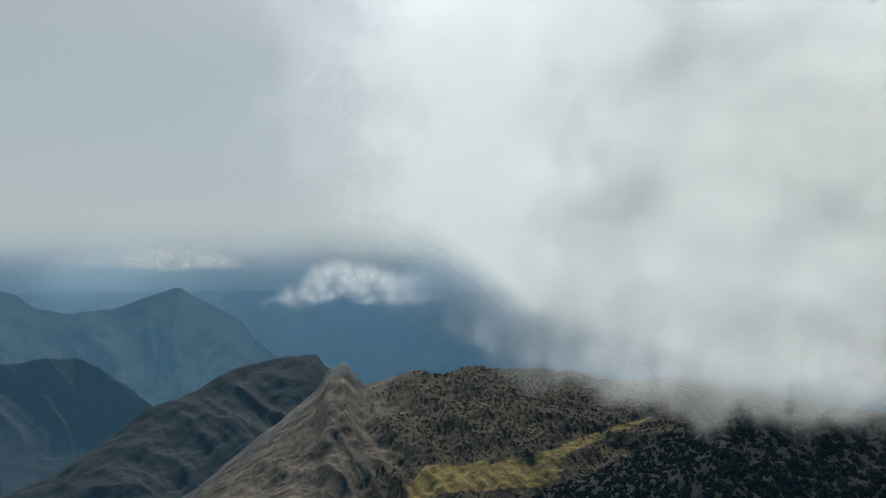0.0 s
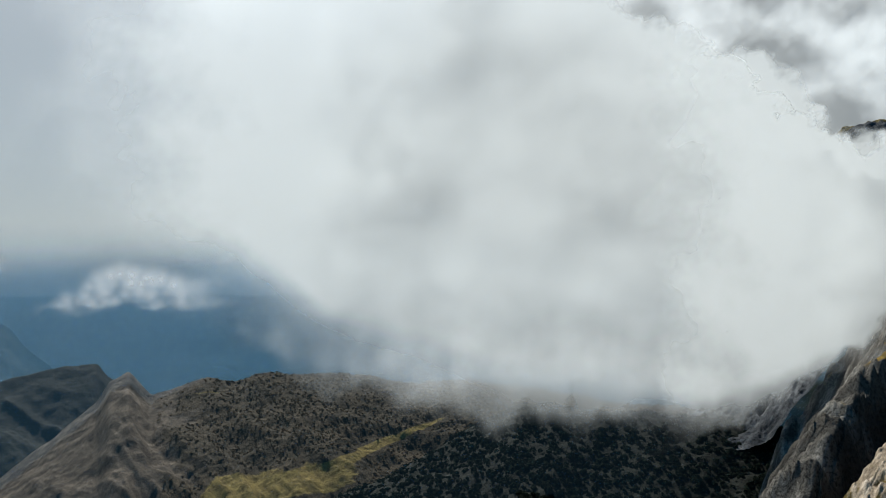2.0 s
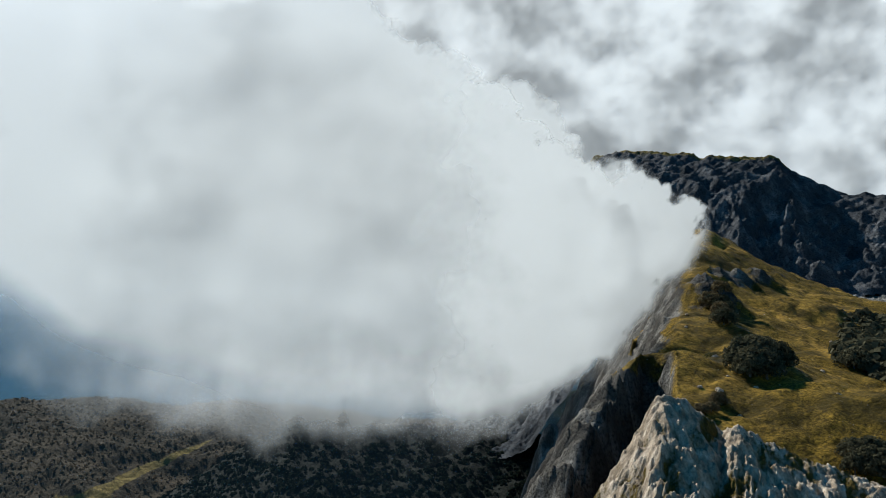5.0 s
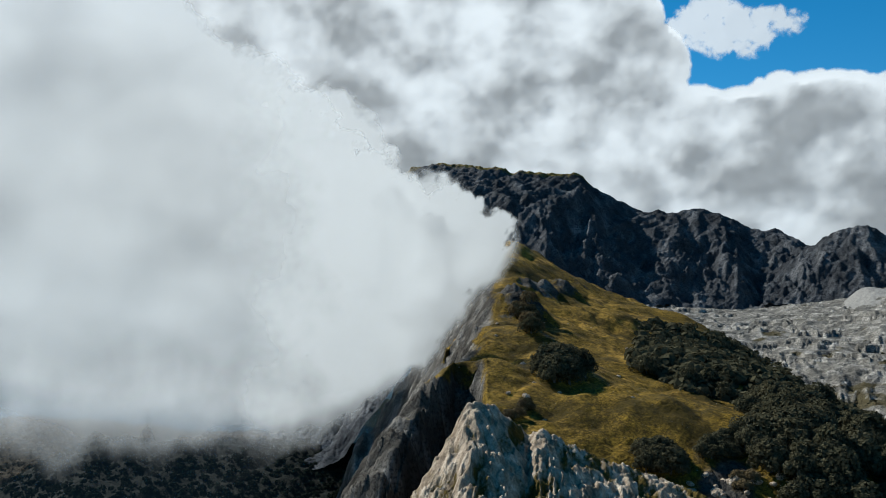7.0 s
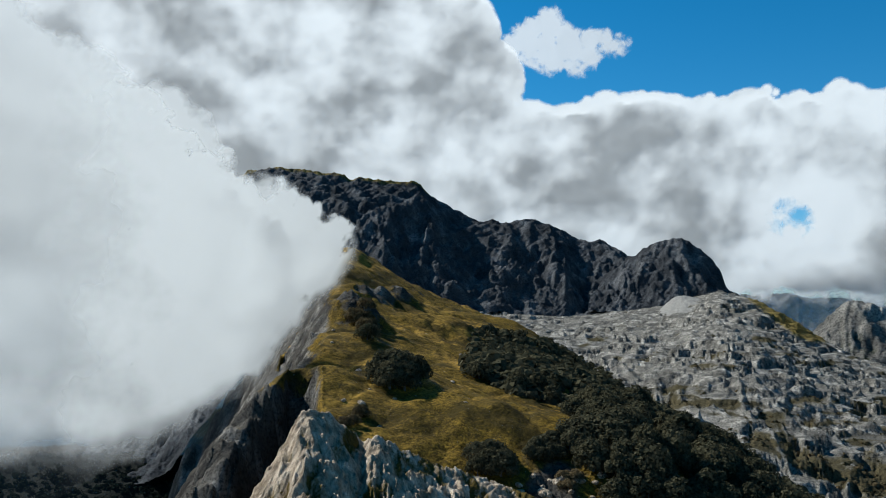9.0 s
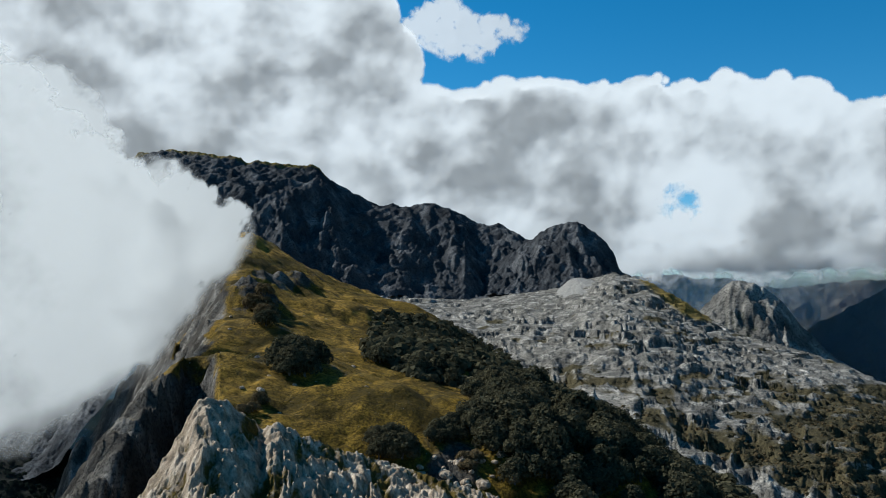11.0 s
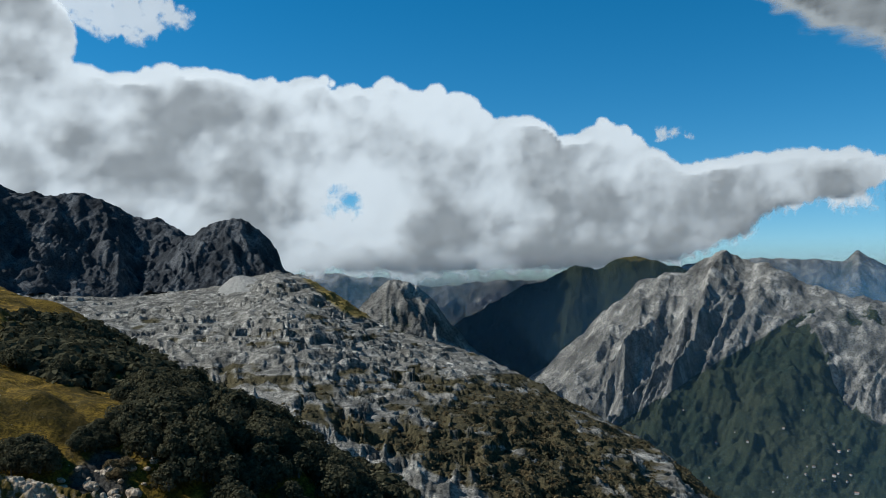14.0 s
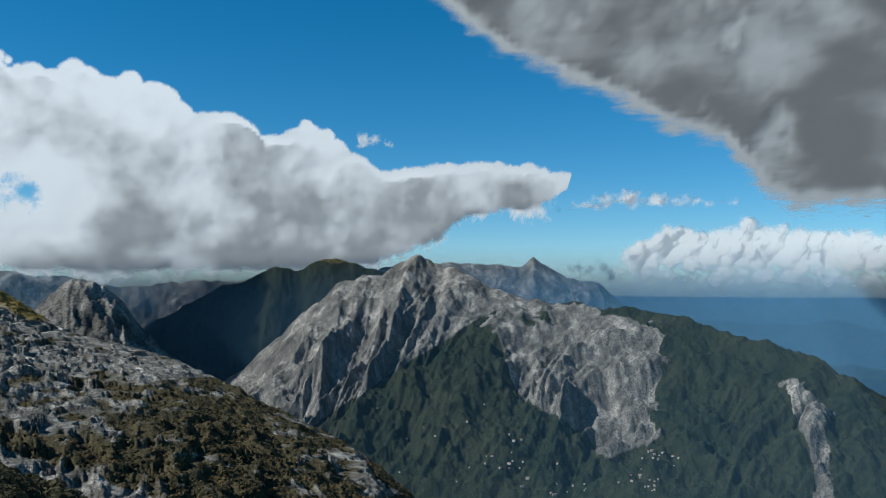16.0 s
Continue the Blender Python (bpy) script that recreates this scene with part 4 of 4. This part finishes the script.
def tree(rng, height, spread, leaf, label, lumps=13, per=170):
    """A low beech: forked trunk and a crown of leaf sprays, on an empty at its foot."""
    root = new("tree")
    bm = bmesh.new()

    def limb(p0, p1, r0, r1):
        p0, p1 = Vector(p0), Vector(p1)
        m = Matrix.Translation((p0 + p1) / 2) @ (p1 - p0).to_track_quat("Z", "Y").to_matrix().to_4x4()
        bmesh.ops.create_cone(bm, cap_ends=True, segments=6, radius1=r0, radius2=r1, depth=(p1 - p0).length, matrix=m)

    limb((0, 0, -0.6), (0.1, 0, height * 0.35), 0.05 * height, 0.035 * height)
    centres, radii = [], []
    for k in range(lumps):
        a = 2.4 * k + rng.uniform(-0.4, 0.4)
        d = spread * math.sqrt((k + 0.3) / lumps) * 0.72
        z = height * (0.66 - 0.46 * (k / lumps) + rng.uniform(-0.06, 0.06))
        centres.append(np.array((math.cos(a) * d, math.sin(a) * d, z)))
        radii.append(spread * rng.uniform(0.34, 0.5))
        if k < 6:
            limb((0.1, 0, height * 0.3), tuple(centres[-1]), 0.025 * height, 0.008 * height)
    part("trunk", bm, M_BARK, root)
    crown = loose_mesh("crown", *leaf_clumps(rng, centres, radii, per, 0.045 * spread + 0.09), leaf)
    crown.parent = root
    return tagged(root, label, "tree", "trees on the ridge")


rng = np.random.default_rng(5)
TREES = [tree(rng, 5.5, 3.4, M_LEAF, "low dark beech tree on the grass slope"), tree(rng, 6.5, 3.0, M_LEAF, "low dark beech tree on the grass slope"),
         tree(rng, 4.6, 3.6, M_LEAF, "low dark beech tree on the grass slope"), tree(rng, 3.2, 2.4, M_RUSSET, "russet bush at the edge of the wood", 9, 150)]
_used = set()


def surface(b, r):
    """Height of the grass ridge or the karst slope, whichever lies on top."""
    z = on_grid(GRASS_GRID, b, r)
    kb, kR, kZ, _ = HILLS["karst_slope"]
    i = int(np.searchsorted(kb, b))
    if 0 < i < len(kb):
        z = max(z, float(np.interp(r, kR[i], kZ[i])))
    return z


def plant(kind, b, r, grid=None, scale=1.0):
    x, y, z = polar(b, r, surface(b, r) - 0.15)
    m = pose(x, y, z, rng.uniform(-5, 5), rng.uniform(-5, 5), rng.uniform(0, 360))
    ob = TREES[kind]
    if kind not in _used:
        _used.add(kind)
        ob.matrix_basis = m
    else:
        ob = copy_thing(ob, m)
    ob.scale = (scale * rng.uniform(0.9, 1.1), scale * rng.uniform(0.9, 1.1), scale * rng.uniform(0.85, 1.1))
    return ob


def sighted(b, e, near=68.0):
    """Distance at which the slope comes into sight at an angle."""
    for r in np.arange(near, 330, 1.0):
        if math.degrees(math.atan2(surface(b, r), r)) >= e:
            return float(r)
    return 330.0


# clumps of beech and single bushes on the grass: bearing, angle of the foot, spread of both, kind, size, count
for b, e, sb, se, k, size, count in ((48.6, -4.9, 1.1, 0.4, 0, 0.62, 7), (48.2, -4.2, 0.8, 0.4, 2, 0.6, 5), (49.4, -4.6, 0.7, 0.3, 1, 0.55, 4), (46.0, -1.0, 0.6, 0.5, 3, 0.8, 6), (46.4, -1.6, 0.4, 0.4, 2, 0.6, 3), (54.5, -10.4, 1.1, 0.5, 0, 0.42, 7), (54.9, -10.0, 0.9, 0.4, 2, 0.42, 5),
                                     (58.6, -9.2, 0.9, 0.4, 2, 0.34, 5), (57.2, -9.4, 0.4, 0.3, 0, 0.3, 2), (60.3, -9.0, 0.8, 0.6, 0, 0.4, 6), (45.6, -7.3, 0.7, 0.25, 3, 0.35, 5), (59.4, -11.0, 0.8, 0.5, 3, 0.35, 4)):
    for _ in range(count):
        a = b + rng.uniform(-1, 1) * sb
        plant(k, a, sighted(a, e + rng.uniform(-1, 1) * se), scale=size * rng.uniform(0.8, 1.2))
# the wood's outline: bearing of its edge by angle of sight, and angle of its upper edge by bearing
def in_wood(b, e):
    edge = np.interp(e, [-15, -13.6, -11.6, -10, -7.9, -5.6, -4.9, -3.3, -0.5], [65.5, 64.5, 63, 60.8, 59.8, 60.2, 56.7, 53.4, 53.2])
    upper = np.interp(b, [53, 54.3, 59, 62.5, 64.2, 72, 80], [-0.8, -0.6, -1.9, -4.1, -5.2, -9.4, -13])
    return edge < b and e < upper


_n, _bushes = 0, []
for _ in range(60000):
    b, r = rng.uniform(53, 78), 70 + 330 * rng.random() ** 1.3
    z = surface(b, r)
    if not in_wood(b + rng.normal(0, 0.35), math.degrees(math.atan2(z + 1.5, r))):
        continue
    if r < 140 and _n < 295:
        plant(int(rng.choice([0, 1, 2, 3], p=[0.36, 0.26, 0.3, 0.08])), b, r, scale=rng.uniform(0.45, 0.75))
        _n += 1
    elif r > 115 and len(_bushes) < 5200:
        _bushes.append((*polar(b, r, z)[:2], z + EYE_Z, b))


# scree fans under the mountain wall
def scree(name_label, b, e_top, r_top, r_low, wide_top, wide_low, seed):
    """A half cone of rubble that leans on the wall and runs out over the slope."""
    u, v = np.linspace(-1, 1, 60), np.linspace(0, 1, 70)
    V, U = np.meshgrid(v, u)
    R = r_top + (r_low - r_top) * V
    B = b + U * (wide_top + (wide_low - wide_top) * V ** 0.6)
    kb, kR, kZ, _ = HILLS["karst_slope"]
    base = np.array([[np.interp(min(r, 765), kR[int(np.searchsorted(kb, a))], soften(kZ[int(np.searchsorted(kb, a))], 61)) for a, r in zip(ra, rr)] for ra, rr in zip(B, R)])
    rise = r_top * math.tan(radians(e_top)) - base[:, :1]
    X, Y, _ = polar(B, R, 0)
    Z = base + rise * (1 - V) ** 1.35 * (1 - np.abs(U) ** 1.6) + 3.2 - 5.5 * np.abs(U) ** 2 - 5 * V ** 4 + fbm(X / 9, Y / 9, 5, seed) * 0.7
    tagged(grid_mesh("scree_fan", *polar(B, R, Z), M_SCREE, {"veg": 0.1 + 0.25 * fbm(U * 4, V * 1.2, 4, seed + 3) - 0.3 * (1 - np.abs(U)), "meadow": 0.0}), name_label, "scree", "scree fans", "structure")


M_SCREE = land("pale scree", ((0.17, 0.162, 0.145), (0.24, 0.228, 0.205), (0.32, 0.303, 0.272)), ((0.03, 0.028, 0.014), (0.06, 0.052, 0.025), (0.09, 0.075, 0.035)), 8.0, bump=0.5)
scree("pale grey scree fan below the rock dome", 66.8, 0.85, 792, 620, 0.8, 2.0, 1)


# ---- low scrub over the karst slope ----
def shrubs(name, hill_name, count, want, size, mat, label, seed, lump=16):
    """Many small bushes, too many to count, where the plant cover is thick."""
    g = np.random.default_rng(seed)
    b, R, Z, cover = HILLS[hill_name]
    weight = np.clip(want(b[:, None] + 0 * R, R, Z) * np.clip(cover - 0.35, 0, 1), 0, None)
    idx = g.choice(weight.size, count, p=(weight / weight.sum()).ravel())
    i, j = np.unravel_index(idx, R.shape)
    return bushes(name, np.stack(polar(b[i], R[i, j], Z[i, j]), 1), size, mat, label, g, lump)


def bushes(name, spots, size, mat, label, g, lump, leaf=0.48):
    """One mesh of round leafy bushes at the given places."""
    count = len(spots)
    n = g.normal(size=(count, lump, 3))
    n /= np.linalg.norm(n, axis=2, keepdims=True)
    n[..., 2] = np.abs(n[..., 2])
    s = size * g.uniform(0.5, 1.4, (count, 1, 1))
    c = np.asarray(spots)[:, None, :] + n * s * (1, 1, 0.75) * g.uniform(0.5, 1.0, (count, lump, 1))
    a = np.cross(n, g.normal(size=(count, lump, 3)))
    a /= np.linalg.norm(a, axis=2, keepdims=True)
    d = np.cross(n, a) + n * g.uniform(-0.6, 0.6, (count, lump, 1))
    h = s * leaf
    v = np.stack([c - a * h, c - d * h, c + a * h, c + d * h], 2).reshape(-1, 3)
    me = bpy.data.meshes.new(name)
    q = np.arange(len(v), dtype=np.int32)
    me.vertices.add(len(v))
    me.vertices.foreach_set("co", v.astype(np.float32).ravel())
    me.loops.add(len(v))
    me.loops.foreach_set("vertex_index", q)
    me.polygons.add(len(v) // 4)
    me.polygons.foreach_set("loop_start", q[::4].copy())
    me.materials.append(mat)
    me.update(calc_edges=True)
    me.validate()
    return tagged(new(name, me), label, "scrub", kind="stuff")


shrubs("karst_scrub", "karst_slope", 3000, lambda b, R, Z: np.where((R < 560) & (b > 56), 1.0, 0.15) * (60 / R), 0.7, M_SCRUB, "dark scrub between the karst rocks", 8)
shrubs("russet_scrub", "karst_slope", 4000, lambda b, R, Z: np.where((R < 420) & (b > 64), 1.0, 0.0) * (60 / R), 0.6, M_RUSSET, "russet autumn scrub on the lower slope", 9)
shrubs("ridge_wood", "brown_ridge", 12000, lambda b, R, Z: 1.0 - np.clip(2 * meadow_patch(b, np.degrees(np.arctan2(Z, R)), *polar(b, R, 0)[:2]), 0, 1), 1.25, M_BROWN, "bare brown wood over the ridge", 10, 10)
shrubs("slope_wood", "dark_wooded_slope", 12000, lambda b, R, Z: 1.0 + 0 * R, 2.0, M_SHADE, "wood over the slope under the fog, shade in its colour", 11, 10)


bushes("beech_wood", [p[:3] for p in _bushes], 1.5, M_LEAF, "dense dark beech wood beside the grass", np.random.default_rng(12), 44, 0.3)


# ---- boulders on the stony patch ----
def boulder(rng, size):
    bm = bmesh.new()
    bmesh.ops.create_icosphere(bm, subdivisions=2, radius=1)
    o = Vector(rng.uniform(-50, 50, 3))
    for v in bm.verts:
        n = noise.noise(v.co * 0.9 + o) * 0.45 + noise.noise(v.co * 2.3 + o) * 0.2
        v.co = v.co * (1 + n)
        v.co.z *= 0.7
        v.co *= size
    me = bpy.data.meshes.new("boulder")
    bm.to_mesh(me)
    bm.free()
    a = me.attributes.new("veg", "FLOAT", "POINT")
    a.data.foreach_set("value", np.full(len(me.vertices), 0.1, np.float32))
    me.materials.append(M_CRAG)
    return tagged(new("boulder", me), "pale weathered limestone boulder in the grass", "boulder", "boulders on the slope")


BOULDERS = [boulder(rng, s) for s in (0.9, 0.7, 1.2, 0.5)]
for k in range(110):
    if k < 75:
        b, r = rng.normal(59.0, 1.9), rng.uniform(66, 80)
    else:
        b, r = rng.uniform(43, 54), rng.uniform(85, 190)
    x, y, z = polar(b, r, on_grid(GRASS_GRID, b, r) - 0.05)
    m = pose(x, y, z, rng.uniform(-20, 20), rng.uniform(-20, 20), rng.uniform(0, 360))
    ob = BOULDERS[k % 4]
    if k < 4:
        ob.matrix_basis = m
    else:
        ob = copy_thing(ob, m)
    ob.scale = (rng.uniform(0.25, 0.6),) * 3 if k < 75 else (rng.uniform(0.15, 0.4),) * 3


# ---- the village in the valley ----
def plaster(name, colour, rough=0.85):
    m, t, out = material(name)
    n = noise_tex(t, 0.6, 5, 0.6)
    t.links.new(node(t, "ShaderNodeBsdfPrincipled", Base_Color=mix(t, n, tuple(c * 0.75 for c in colour), colour), Roughness=rough).outputs[0], out.inputs[0])
    return m


M_WALL, M_TILES, M_DARK = plaster("pale plaster", (0.4, 0.375, 0.335)), plaster("clay roof tiles", (0.30, 0.16, 0.10)), plaster("dark window glass", (0.03, 0.035, 0.04), 0.2)


def house(w, d, h, label):
    root = new("house")
    bm = bmesh.new()
    bmesh.ops.create_cube(bm, size=1, matrix=Matrix.Translation((0, 0, h / 2 - 1)) @ Matrix.Diagonal((w, d, h + 2, 1)))
    part("wall", bm, M_WALL, root)
    bm = bmesh.new()
    e, rise = 0.5, d * 0.28
    pts = [(-w / 2 - e, -d / 2 - e, h), (w / 2 + e, -d / 2 - e, h), (w / 2 + e, d / 2 + e, h), (-w / 2 - e, d / 2 + e, h), (-w / 2 - e, 0, h + rise), (w / 2 + e, 0, h + rise)]
    v = [bm.verts.new(p) for p in pts]
    for f in ((0, 1, 5, 4), (2, 3, 4, 5), (1, 2, 5), (3, 0, 4), (3, 2, 1, 0)):
        bm.faces.new([v[i] for i in f])
    part("roof", bm, M_TILES, root)
    for x in (-w * 0.3, 0, w * 0.3):
        for y in (-d / 2 - 0.02, d / 2 + 0.02):
            bm = bmesh.new()
            bmesh.ops.create_cube(bm, size=1, matrix=Matrix.Translation((x, y, h * 0.62)) @ Matrix.Diagonal((1.0, 0.12, 1.4, 1)))
            part("window", bm, M_DARK, root)
    return tagged(root, label, "house", "village houses")


HOUSES = [house(12, 9, 7, "pale plastered village house with a tiled roof"), house(9, 8, 6, "small pale village house with a tiled roof"), house(20, 10, 9, "long pale village building with a tiled roof")]
_hb, _hR, _hZ, _ = HILLS["quarried_mountain"]
_hE = np.degrees(np.arctan2(_hZ, _hR))
_front = (_hR.shape[1] * 4) // 5
for k in range(64):
    cb, ce, sb, se = ((113.8, -10.2, 0.8, 0.25), (113.0, -11.9, 0.5, 0.4), (104.0, -11.2, 2.2, 0.7), (100.5, -8.9, 3.0, 1.2), (108.0, -12.3, 1.5, 0.4))[k % 5]
    b, e = rng.normal(cb, sb), rng.normal(ce, se)
    i = int(np.clip(np.searchsorted(_hb, b), 0, len(_hb) - 1))
    j = int(np.argmin(np.abs(_hE[i, :_front] - e)))
    x, y, z = polar(_hb[i], _hR[i, j], _hZ[i, j])
    m = pose(x, y, z, 0, 0, rng.uniform(0, 360))
    ob = HOUSES[int(rng.choice(3, p=[0.5, 0.35, 0.15]))] if k > 2 else HOUSES[k]
    if k < 3:
        ob.matrix_basis = m
    else:
        ob = copy_thing(ob, m)
    ob.scale = (rng.uniform(0.28, 0.48),) * 3
